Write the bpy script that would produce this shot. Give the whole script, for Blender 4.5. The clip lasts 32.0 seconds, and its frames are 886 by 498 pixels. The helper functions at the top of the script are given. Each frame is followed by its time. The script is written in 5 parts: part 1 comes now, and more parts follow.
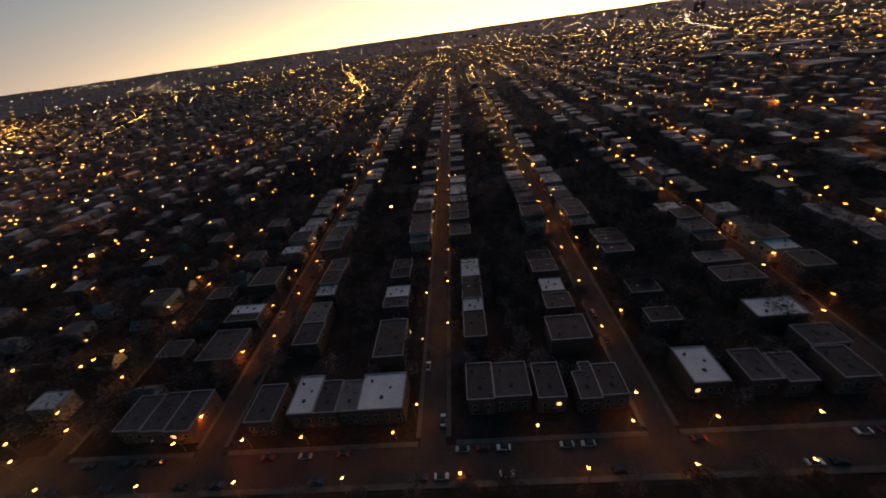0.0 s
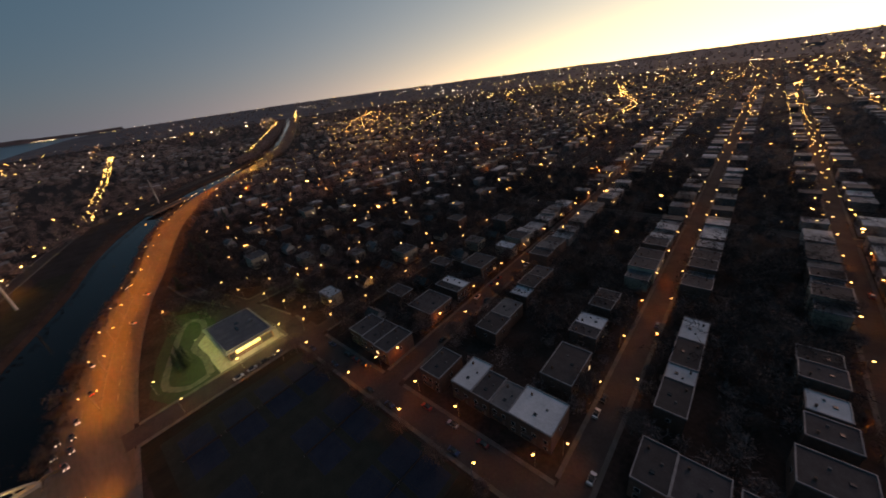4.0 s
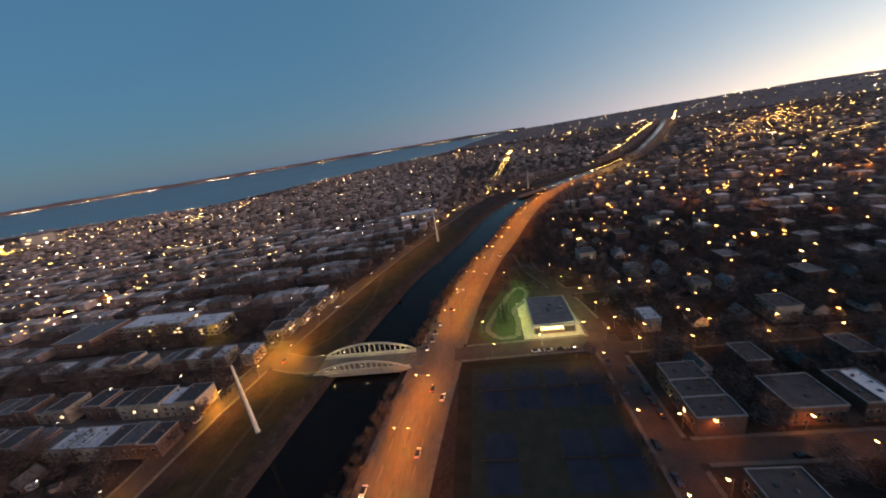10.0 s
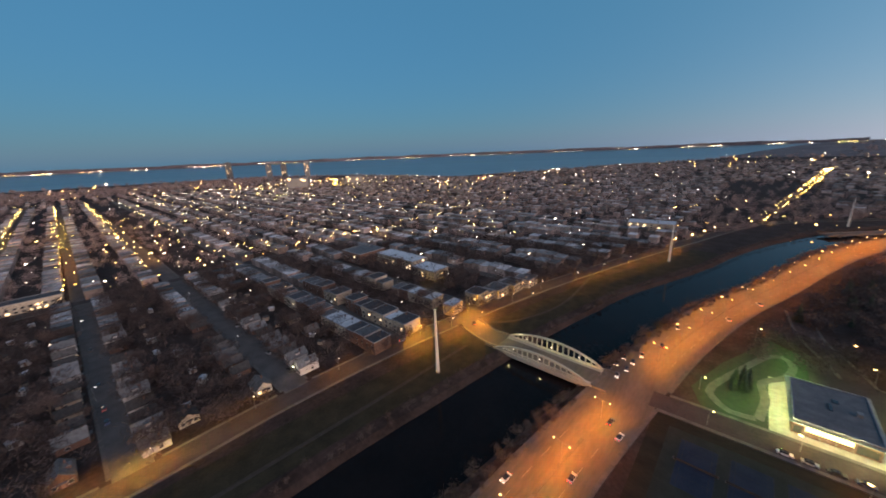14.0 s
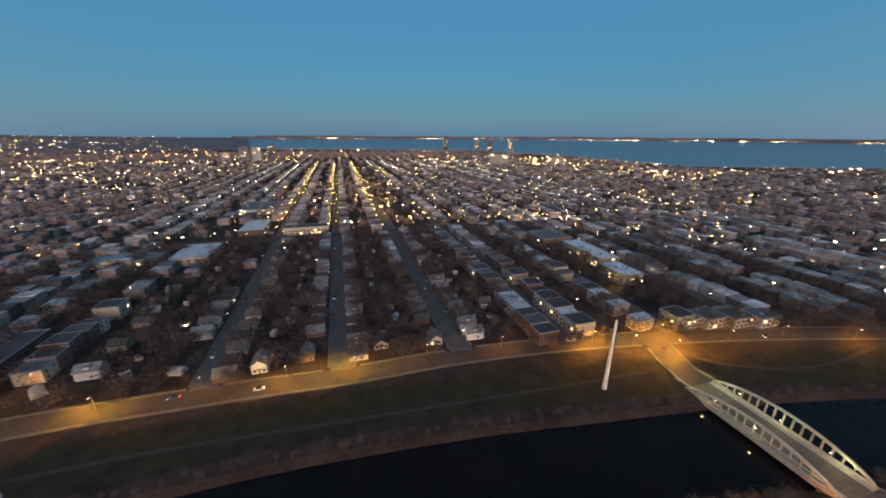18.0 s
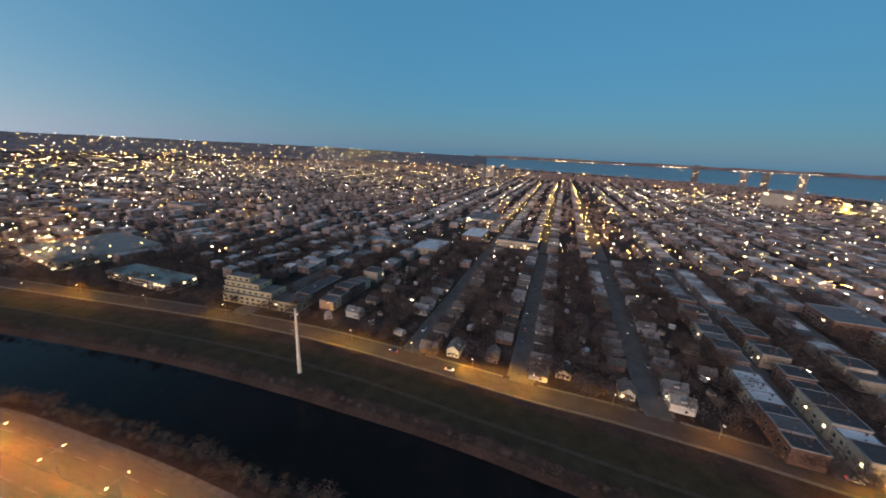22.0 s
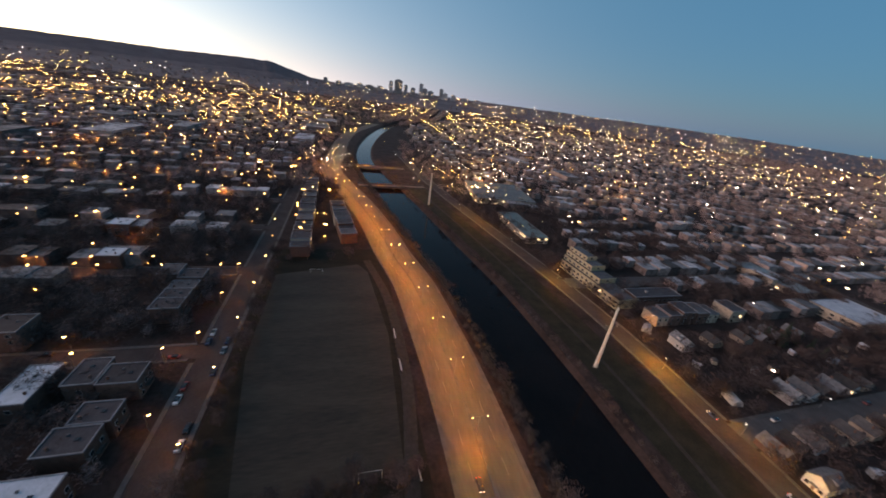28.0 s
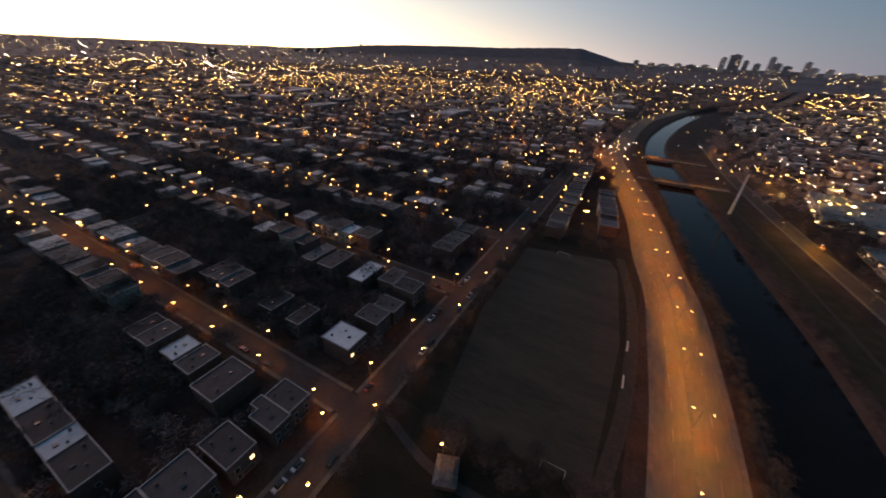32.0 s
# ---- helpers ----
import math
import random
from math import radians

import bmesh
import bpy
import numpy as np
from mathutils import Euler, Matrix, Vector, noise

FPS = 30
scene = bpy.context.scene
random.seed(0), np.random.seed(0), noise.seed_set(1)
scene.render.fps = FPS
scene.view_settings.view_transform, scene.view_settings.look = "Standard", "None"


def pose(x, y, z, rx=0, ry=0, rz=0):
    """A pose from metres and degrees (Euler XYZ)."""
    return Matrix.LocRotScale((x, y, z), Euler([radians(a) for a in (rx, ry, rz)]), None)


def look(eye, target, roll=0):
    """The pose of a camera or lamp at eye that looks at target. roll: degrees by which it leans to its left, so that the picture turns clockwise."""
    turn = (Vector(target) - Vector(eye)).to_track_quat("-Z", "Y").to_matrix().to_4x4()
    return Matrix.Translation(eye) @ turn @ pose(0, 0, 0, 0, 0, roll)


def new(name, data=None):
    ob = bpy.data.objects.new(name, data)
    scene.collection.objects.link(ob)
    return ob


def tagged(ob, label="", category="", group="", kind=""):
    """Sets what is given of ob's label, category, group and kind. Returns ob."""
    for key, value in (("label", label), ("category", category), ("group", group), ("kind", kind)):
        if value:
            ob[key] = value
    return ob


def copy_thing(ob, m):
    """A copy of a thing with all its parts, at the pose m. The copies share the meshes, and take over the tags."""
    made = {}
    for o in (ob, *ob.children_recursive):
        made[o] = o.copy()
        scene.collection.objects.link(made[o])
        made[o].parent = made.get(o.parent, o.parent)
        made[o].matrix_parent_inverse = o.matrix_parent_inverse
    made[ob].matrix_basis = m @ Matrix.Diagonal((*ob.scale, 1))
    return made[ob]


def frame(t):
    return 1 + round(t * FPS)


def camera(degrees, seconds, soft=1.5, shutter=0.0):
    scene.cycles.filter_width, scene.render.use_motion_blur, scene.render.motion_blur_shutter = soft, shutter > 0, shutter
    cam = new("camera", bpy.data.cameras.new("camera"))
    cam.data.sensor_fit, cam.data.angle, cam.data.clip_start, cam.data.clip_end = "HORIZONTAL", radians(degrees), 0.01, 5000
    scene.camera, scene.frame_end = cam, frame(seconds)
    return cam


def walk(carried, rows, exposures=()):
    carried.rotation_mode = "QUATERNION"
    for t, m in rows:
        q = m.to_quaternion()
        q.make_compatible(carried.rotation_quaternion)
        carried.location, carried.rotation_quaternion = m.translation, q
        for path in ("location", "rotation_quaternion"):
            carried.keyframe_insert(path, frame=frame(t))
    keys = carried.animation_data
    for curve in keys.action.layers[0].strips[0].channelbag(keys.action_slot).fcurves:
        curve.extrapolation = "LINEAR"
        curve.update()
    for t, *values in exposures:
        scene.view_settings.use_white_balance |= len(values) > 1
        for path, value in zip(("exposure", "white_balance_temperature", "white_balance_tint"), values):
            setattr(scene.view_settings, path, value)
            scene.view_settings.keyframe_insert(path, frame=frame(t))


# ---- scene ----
cam = camera(104.5, 32.0, 1.7, 0.6)
PATH = [
    (0, 2.53, 1.26, 111.02, 5.35, -32.19, -8.11),
    (0.5, 3.21, 1.97, 111.21, 10.73, -31.47, -8.38),
    (1, 3.72, 2.19, 111.40, 15.86, -30.59, -8.80),
    (1.5, 4.34, 2.02, 111.84, 20.93, -29.68, -8.73),
    (2, 4.94, 1.78, 112.19, 25.90, -28.83, -8.47),
    (2.5, 4.90, 1.60, 111.67, 30.45, -27.73, -8.27),
    (3, 4.59, 1.63, 110.78, 34.90, -26.81, -7.93),
    (3.5, 4.29, 1.79, 109.92, 39.35, -26.18, -7.69),
    (5.5, 3.35, -3.21, 112.07, 55.51, -25.24, -7.75),
    (6, 3.49, -3.46, 111.94, 59.79, -25.20, -8.01),
    (6.5, 3.04, -3.16, 111.84, 64.21, -25.44, -8.50),
    (7, 2.01, -2.81, 111.64, 68.45, -25.42, -9.20),
    (7.5, 1.05, -2.61, 111.48, 72.75, -25.16, -9.66),
    (8, 0.63, -2.49, 111.45, 77.42, -24.28, -9.97),
    (8.5, 0.74, -2.06, 111.10, 82.46, -22.74, -10.30),
    (9, 1.16, -1.19, 110.49, 87.62, -20.76, -10.14),
    (9.5, 0.91, 0.06, 110.20, 92.55, -19.14, -9.69),
    (10, 0.19, 1.43, 109.74, 97.55, -17.63, -9.24),
    (10.5, -0.71, 2.68, 109.21, 102.52, -16.42, -8.55),
    (11, -1.29, 3.48, 108.81, 107.20, -15.61, -7.79),
    (11.5, -1.61, 3.75, 108.58, 111.64, -15.01, -6.87),
    (12, -1.94, 3.44, 108.46, 115.97, -14.70, -5.63),
    (12.5, -2.38, 2.66, 108.41, 120.27, -14.69, -4.71),
    (13, -2.72, 1.51, 108.34, 124.56, -14.84, -4.22),
    (13.5, -2.66, -0.10, 107.97, 128.55, -15.24, -3.16),
    (14, -2.88, -2.03, 107.24, 132.47, -15.65, -2.37),
    (14.5, -3.59, -3.99, 106.31, 136.36, -16.13, -1.54),
    (16.5, -5.10, -6.28, 107.48, 151.76, -18.53, 0.12),
    (17, -5.37, -7.16, 107.41, 155.51, -18.69, 0.38),
    (17.5, -5.37, -7.40, 107.62, 159.42, -18.64, 0.56),
    (18, -4.93, -6.49, 108.40, 163.60, -18.36, 0.32),
    (18.5, -4.38, -4.87, 109.49, 167.89, -17.73, 0.09),
    (19, -4.06, -3.17, 110.38, 172.22, -16.91, 0.02),
    (19.5, -4.11, -2.21, 110.59, 176.66, -16.25, 0.34),
    (20, -4.53, -2.43, 109.99, 180.99, -15.52, 0.61),
    (20.5, -5.04, -2.95, 109.17, 185.37, -15.20, 1.30),
    (21, -5.31, -2.86, 108.66, 189.84, -15.30, 1.97),
    (21.5, -4.98, -2.29, 108.53, 193.87, -15.48, 2.48),
    (22, -4.49, -1.62, 109.03, 198.34, -15.85, 2.88),
    (22.5, -4.51, -1.49, 109.90, 203.03, -16.45, 2.93),
    (23, -5.23, -1.79, 110.50, 208.12, -17.32, 3.94),
    (23.5, -6.22, -1.87, 110.64, 213.12, -17.88, 4.05),
    (24, -6.21, -1.59, 110.85, 217.11, -18.80, 4.45),
    (24.5, -5.28, -0.90, 111.25, 221.11, -19.87, 4.91),
    (25, -3.67, -0.12, 111.72, 224.88, -20.90, 5.71),
    (25.5, -1.71, 0.30, 112.29, 229.36, -21.29, 5.53),
    (27.5, 2.17, -0.63, 112.55, 248.19, -25.08, 6.66),
    (28, 1.22, 0.07, 112.23, 252.64, -23.97, 7.76),
    (28.5, -0.09, 0.36, 111.78, 257.44, -24.85, 7.88),
    (29, -0.57, 0.33, 110.90, 262.60, -27.28, 7.57),
    (29.5, 0.19, -0.03, 109.52, 268.36, -28.77, 6.58),
    (30, 0.56, -0.14, 108.57, 273.72, -29.69, 6.09),
    (30.5, 1.12, 0.03, 108.70, 279.35, -30.19, 5.58),
    (31, 1.48, -0.39, 108.97, 285.18, -30.35, 4.99),
    (31.5, 1.96, -1.57, 108.93, 291.40, -30.24, 4.09),
    (32, 2.47, -3.11, 108.58, 297.99, -29.71, 2.83),
]
EXPOSURES = [(0, -0.92, 7750, 30), (3, -0.82, 7600, 28), (6, -0.46, 7400, 27), (9, 0.1, 7000, 26), (11, 0.25, 6700, 22), (13, 0.38, 6400, 18), (17, 0.58, 6200, 12), (20, 0.58, 6200, 10), (23, 0.60, 6300, 14), (25, 0.56, 6500, 19), (28, 0.46, 6700, 22), (31, 0.06, 7000, 26), (32, -0.18, 7100, 28)]
walk(cam, [(t, pose(x, y, z, 90 + pitch, 0, yaw) @ pose(0, 0, 0, 0, 0, roll)) for t, x, y, z, yaw, pitch, roll in PATH], EXPOSURES)

# ---- dusk sky: the sun has just gone down behind the city, a little east of the +y axis ----
world = bpy.data.worlds.new("dusk")
scene.world = world
world.use_nodes = True
wn, wl = world.node_tree.nodes, world.node_tree.links
sky = wn.new("ShaderNodeTexSky")
sky.sky_type = "NISHITA"
sky.sun_disc = False
sky.sun_elevation = radians(2.0)
sky.sun_rotation = radians(13)
sky.altitude = 100
sky.air_density, sky.dust_density, sky.ozone_density = 1.0, 0.5, 3.3


def wmath(op, a, b=None):
    n = wn.new("ShaderNodeMath")
    n.operation = op
    for i, v in enumerate((a, b)):
        if isinstance(v, (int, float)):
            n.inputs[i].default_value = v
        elif v is not None:
            wl.new(v, n.inputs[i])
    return n.outputs[0]


def wadd(colour, scale, offset):
    """colour * scale + offset, each a socket or three numbers."""
    n = wn.new("ShaderNodeVectorMath")
    n.operation = "MULTIPLY_ADD"
    for i, v in enumerate((colour, scale, offset)):
        if isinstance(v, tuple):
            n.inputs[i].default_value = v
        else:
            wl.new(v, n.inputs[i])
    return n.outputs[0]


# the even twilight of light scattered many times, and the broad afterglow round the place where the sun went down
SUNSET = (math.sin(radians(13)), math.cos(radians(13)), 0.0)
where = wn.new("ShaderNodeTexCoord").outputs["Generated"]
toward = wn.new("ShaderNodeVectorMath")
toward.operation = "DOT_PRODUCT"
wl.new(where, toward.inputs[0])
toward.inputs[1].default_value = SUNSET
facing = wmath("MULTIPLY_ADD", toward.outputs["Value"], 0.5)
facing.node.inputs[2].default_value = 0.5
facing = wmath("MAXIMUM", facing, 0.0)
broad, narrow = wmath("POWER", facing, 2.5), wmath("POWER", facing, 7.0)
parts = wn.new("ShaderNodeSeparateXYZ")
wl.new(where, parts.inputs[0])
height = wmath("MAXIMUM", parts.outputs[2], 0.0)
low = wmath("MULTIPLY", narrow, wmath("EXPONENT", wmath("MULTIPLY", height, -16.0)))
belt = wmath("MULTIPLY", wmath("POWER", facing, 1.6), wmath("EXPONENT", wmath("MULTIPLY", height, -11.0)))
wide = wmath("MULTIPLY", broad, wmath("EXPONENT", wmath("MULTIPLY", height, -2.6)))
core = wmath("MULTIPLY", narrow, wmath("EXPONENT", wmath("MULTIPLY", height, -5.2)))
tint = wadd(sky.outputs[0], (0.06, 0.06, 0.06), (0.035, 0.130, 0.205))
tint = wadd(low, (3.0, 2.0, 0.2), tint)
tint = wadd(belt, (0.40, 0.17, 0.11), tint)
tint = wadd(wide, (0.60, 0.81, 0.92), tint)
tint = wadd(core, (1.46, 1.37, 0.66), tint)
wl.new(tint, wn["Background"].inputs[0])
wn["Background"].inputs[1].default_value = 1.0
# wide lamp added to stand in for the warm afterglow of that quarter
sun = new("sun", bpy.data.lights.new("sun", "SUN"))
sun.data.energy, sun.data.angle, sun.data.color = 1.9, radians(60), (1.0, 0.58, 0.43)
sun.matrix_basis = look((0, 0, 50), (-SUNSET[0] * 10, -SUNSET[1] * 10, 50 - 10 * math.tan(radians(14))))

# ---- small mesh kit ----
class Geo:
    """Collects vertices and faces of one mesh."""

    def __init__(self):
        self.v, self.f = [], []

    def add(self, verts, faces):
        n = len(self.v)
        self.v += verts
        self.f += [[n + i for i in f] for f in faces]
        return self

    def box(self, x0, x1, y0, y1, z0, z1, tx=0.0, ty=0.0):
        """tx, ty: how far the top is drawn in."""
        a = [(x0, y0, z0), (x1, y0, z0), (x1, y1, z0), (x0, y1, z0), (x0 + tx, y0 + ty, z1), (x1 - tx, y0 + ty, z1), (x1 - tx, y1 - ty, z1), (x0 + tx, y1 - ty, z1)]
        return self.add(a, [(3, 2, 1, 0), (4, 5, 6, 7), (0, 1, 5, 4), (1, 2, 6, 5), (2, 3, 7, 6), (3, 0, 4, 7)])

    def rod(self, a, b, r0, r1, n=8):
        a, b = Vector(a), Vector(b)
        q = (b - a).to_track_quat("Z", "Y")
        ring = [q @ Vector((math.cos(2 * math.pi * i / n), math.sin(2 * math.pi * i / n), 0)) for i in range(n)]
        vs = [tuple(a + c * r0) for c in ring] + [tuple(b + c * r1) for c in ring]
        fs = [(i, (i + 1) % n, n + (i + 1) % n, n + i) for i in range(n)] + [tuple(range(n - 1, -1, -1)), tuple(range(n, 2 * n))]
        return self.add(vs, fs)

    def prism(self, pts, z0, z1):
        n = len(pts)
        vs = [(x, y, z0) for x, y in pts] + [(x, y, z1) for x, y in pts]
        return self.add(vs, [tuple(range(n - 1, -1, -1)), tuple(range(n, 2 * n))] + [(i, (i + 1) % n, n + (i + 1) % n, n + i) for i in range(n)])

    def mesh(self, name, material):
        m = bpy.data.meshes.new(name)
        m.from_pydata(self.v, [], self.f)
        m.materials.append(material)
        return m


def part(name, geo, material, parent=None, label="", kind=""):
    ob = new(name, geo.mesh(name, material))
    ob.parent = parent
    return tagged(ob, label, kind=kind)


def thing(name, label, category, m=None, group="", kind=""):
    ob = new(name)
    ob.empty_display_size = 0.5
    if m is not None:
        ob.matrix_basis = m
    return tagged(ob, label, category, group, kind)


def curve(knots, step=6.0):
    """A smooth line of points through the knots."""
    k = [Vector(p) for p in knots]
    k = [2 * k[0] - k[1]] + k + [2 * k[-1] - k[-2]]
    out = []
    for i in range(1, len(k) - 2):
        n = max(2, int((k[i + 1] - k[i]).length / step))
        for j in range(n):
            t = j / n
            out.append(0.5 * (2 * k[i] + (k[i + 1] - k[i - 1]) * t + (2 * k[i - 1] - 5 * k[i] + 4 * k[i + 1] - k[i + 2]) * t * t + (3 * k[i] - k[i - 1] - 3 * k[i + 1] + k[i + 2]) * t ** 3))
    return out + [k[-2]]


def sides(line):
    """The unit normals, to the left of the line."""
    out = []
    for i in range(len(line)):
        d = line[min(i + 1, len(line) - 1)] - line[max(i - 1, 0)]
        out.append(Vector((-d.y, d.x)).normalized())
    return out


def ribbon(geo, line, o0, o1, z0, z1):
    """A slab along a line between two offsets to its left."""
    ns = sides(line)
    vs, fs = [], []
    for p, n in zip(line, ns):
        a, b = p + n * o0, p + n * o1
        vs += [(a.x, a.y, z0), (b.x, b.y, z0), (b.x, b.y, z1), (a.x, a.y, z1)]
    for i in range(len(line) - 1):
        k = 4 * i
        fs += [(k + 3, k + 7, k + 6, k + 2), (k, k + 4, k + 7, k + 3), (k + 2, k + 6, k + 5, k + 1)]
    fs += [(0, 3, 2, 1), (len(vs) - 4, len(vs) - 3, len(vs) - 2, len(vs) - 1)]
    return geo.add(vs, fs)


# ---- materials ----
def mat(name, a, b, size=2.0, rough=0.9, bump=0.15, metal=0.0, rand=0.0, place="Object", stretch=(1, 1, 1)):
    """Two colours mixed by coarse and fine noise of a real size in metres; rand: how far objects or loose pieces differ in brightness."""
    m = bpy.data.materials.new(name)
    m.use_nodes = True
    n, l = m.node_tree.nodes, m.node_tree.links
    bsdf = n["Principled BSDF"]
    co = n.new("ShaderNodeTexCoord").outputs["Object"] if place == "Object" else n.new("ShaderNodeNewGeometry").outputs["Position"]
    mp = n.new("ShaderNodeMapping")
    mp.inputs["Scale"].default_value = stretch
    l.new(co, mp.inputs[0])
    big, fine = n.new("ShaderNodeTexNoise"), n.new("ShaderNodeTexNoise")
    for t, s in ((big, 1 / size), (fine, 9 / size)):
        t.inputs["Scale"].default_value = s
        t.inputs["Detail"].default_value = 4
        l.new(mp.outputs[0], t.inputs["Vector"])
    half = n.new("ShaderNodeMix")
    half.inputs[0].default_value = 0.4
    l.new(big.outputs[0], half.inputs[2])
    l.new(fine.outputs[0], half.inputs[3])
    ramp = n.new("ShaderNodeValToRGB")
    ramp.color_ramp.elements[0].position, ramp.color_ramp.elements[1].position = 0.36, 0.64
    ramp.color_ramp.elements[0].color, ramp.color_ramp.elements[1].color = (*a, 1), (*b, 1)
    l.new(half.outputs[0], ramp.inputs[0])
    out = ramp.outputs[0]
    if rand:
        info = n.new("ShaderNodeObjectInfo") if place == "Object" else n.new("ShaderNodeNewGeometry")
        ran = n.new("ShaderNodeMapRange")
        ran.inputs[3].default_value, ran.inputs[4].default_value = 1 - rand, 1 + rand
        l.new(info.outputs["Random" if place == "Object" else "Random Per Island"], ran.inputs[0])
        hsv = n.new("ShaderNodeHueSaturation")
        l.new(ran.outputs[0], hsv.inputs["Value"])
        l.new(out, hsv.inputs["Color"])
        out = hsv.outputs[0]
    l.new(out, bsdf.inputs["Base Color"])
    bsdf.inputs["Roughness"].default_value = rough
    bsdf.inputs["Metallic"].default_value = metal
    if bump:
        bp = n.new("ShaderNodeBump")
        bp.inputs["Strength"].default_value = bump
        bp.inputs["Distance"].default_value = size * 0.02
        l.new(fine.outputs[0], bp.inputs["Height"])
        l.new(bp.outputs[0], bsdf.inputs["Normal"])
    return m


def glow(name, colour, strength, spread=0.0):
    m = bpy.data.materials.new(name)
    m.use_nodes = True
    b = m.node_tree.nodes["Principled BSDF"]
    b.inputs["Base Color"].default_value = (*colour, 1)
    b.inputs["Emission Color"].default_value = (*colour, 1)
    b.inputs["Emission Strength"].default_value = strength
    if spread:  # lamps of many makes and powers
        n, l = m.node_tree.nodes, m.node_tree.links
        ran, cube = n.new("ShaderNodeMapRange"), n.new("ShaderNodeMath")
        cube.operation, cube.inputs[1].default_value = "POWER", 1.6
        l.new(n.new("ShaderNodeNewGeometry").outputs["Random Per Island"], cube.inputs[0])
        l.new(cube.outputs[0], ran.inputs[0])
        ran.inputs[3].default_value, ran.inputs[4].default_value = strength * (1 - spread), strength * (1 + 2.4 * spread)
        l.new(ran.outputs[0], b.inputs["Emission Strength"])
    return m


GROUND = mat("ground_soil_and_dormant_grass", (0.019, 0.014, 0.0128), (0.048, 0.035, 0.032), 14, place="World")
LAWN = mat("park_lawn", (0.016, 0.0135, 0.01), (0.029, 0.024, 0.0165), 6, place="World", stretch=(1, 0.25, 1))
GREENLAWN = mat("watered_lawn", (0.009, 0.018, 0.006), (0.019, 0.033, 0.011), 3, place="World")
ASPHALT = mat("asphalt", (0.04, 0.033, 0.032), (0.064, 0.053, 0.051), 9, place="World")
WORN = mat("worn_boulevard_asphalt", (0.075, 0.066, 0.058), (0.115, 0.103, 0.09), 12, 0.8, place="World", stretch=(0.25, 1, 1))
BANKGRASS = mat("canal_bank_grass", (0.018, 0.016, 0.011), (0.037, 0.033, 0.021), 7, place="World")
CONCRETE = mat("pavement_concrete", (0.07, 0.065, 0.062), (0.115, 0.107, 0.101), 3, place="World")
GREYROAD = mat("old_grey_asphalt", (0.062, 0.058, 0.058), (0.098, 0.092, 0.09), 7, place="World")
PAINT = mat("road_paint", (0.13, 0.12, 0.105), (0.22, 0.21, 0.19), 1, place="World")
COURT_GREEN = mat("court_surround", (0.018, 0.022, 0.019), (0.029, 0.033, 0.028), 5, place="World")
COURT_BLUE = mat("court_blue", (0.013, 0.02, 0.036), (0.022, 0.031, 0.05), 5, place="World")
DIRT = mat("gravel_path", (0.03, 0.027, 0.023), (0.05, 0.045, 0.038), 2, place="World")
ROOF_DARK = mat("dark_gravel_roof", (0.018, 0.017, 0.021), (0.04, 0.039, 0.045), 4, rand=0.3)
ROOF_MID = mat("grey_membrane_roof", (0.05, 0.053, 0.06), (0.095, 0.099, 0.108), 4, rand=0.25)
ROOF_PALE = mat("white_membrane_roof", (0.33, 0.36, 0.4), (0.48, 0.51, 0.56), 5, rand=0.15)
SHINGLE = mat("grey_brown_shingles", (0.030, 0.028, 0.028), (0.075, 0.07, 0.068), 1.2, rand=0.6)
PARAPET = mat("metal_parapet_cap", (0.12, 0.125, 0.14), (0.21, 0.215, 0.235), 2, 0.6)
BRICK = mat("brown_brick", (0.07, 0.039, 0.031), (0.125, 0.072, 0.055), 1.5, rand=0.35)
STONE = mat("beige_brick", (0.26, 0.22, 0.17), (0.40, 0.35, 0.28), 1.5, rand=0.25)
SIDING = mat("white_siding", (0.3, 0.3, 0.3), (0.43, 0.43, 0.425), 1.5, rand=0.15)
GLASS = mat("dark_window_glass", (0.02, 0.022, 0.026), (0.035, 0.037, 0.042), 1, 0.12, bump=0)
DOOR = mat("painted_door", (0.10, 0.06, 0.045), (0.16, 0.10, 0.075), 0.6, 0.5, rand=0.4)
STEEL = mat("galvanised_steel", (0.12, 0.122, 0.125), (0.19, 0.192, 0.195), 2, 0.55, metal=0.2)
BRIDGESTEEL = mat("pale_bridge_steel", (0.24, 0.235, 0.205), (0.34, 0.33, 0.29), 3, 0.55)
BRUSH = mat("dry_bank_brush", (0.032, 0.025, 0.021), (0.075, 0.060, 0.050), 3, rand=0.4, place="World")
PALESHINGLE = mat("pale_grey_shingles", (0.075, 0.077, 0.083), (0.15, 0.153, 0.162), 1.2, rand=0.4)
WHITESTEEL = mat("white_painted_steel", (0.46, 0.45, 0.41), (0.60, 0.59, 0.54), 3, 0.5)
BARK = mat("bark", (0.06, 0.05, 0.042), (0.11, 0.092, 0.078), 0.6)
TWIG = mat("bare_twigs", (0.058, 0.042, 0.039), (0.108, 0.08, 0.074), 2, rand=0.3)
# distance haze is put into this colour, paler than the near twigs
HAZETWIG = mat("bare_twigs_hazed", (0.16, 0.12, 0.118), (0.3, 0.232, 0.218), 8, rand=0.4, place="World")
NEARTWIG = mat("bare_yard_twigs", (0.044, 0.035, 0.034), (0.09, 0.071, 0.069), 6, rand=0.45, place="World")
YARDTWIG = mat("tangled_yard_twigs", (0.096, 0.07, 0.07), (0.185, 0.138, 0.133), 7, rand=0.45, place="World")
NEEDLE = mat("fir_needles", (0.012, 0.022, 0.012), (0.03, 0.045, 0.022), 1, rand=0.2)
RUBBER = mat("tyre_rubber", (0.015, 0.015, 0.015), (0.03, 0.03, 0.03), 0.3)
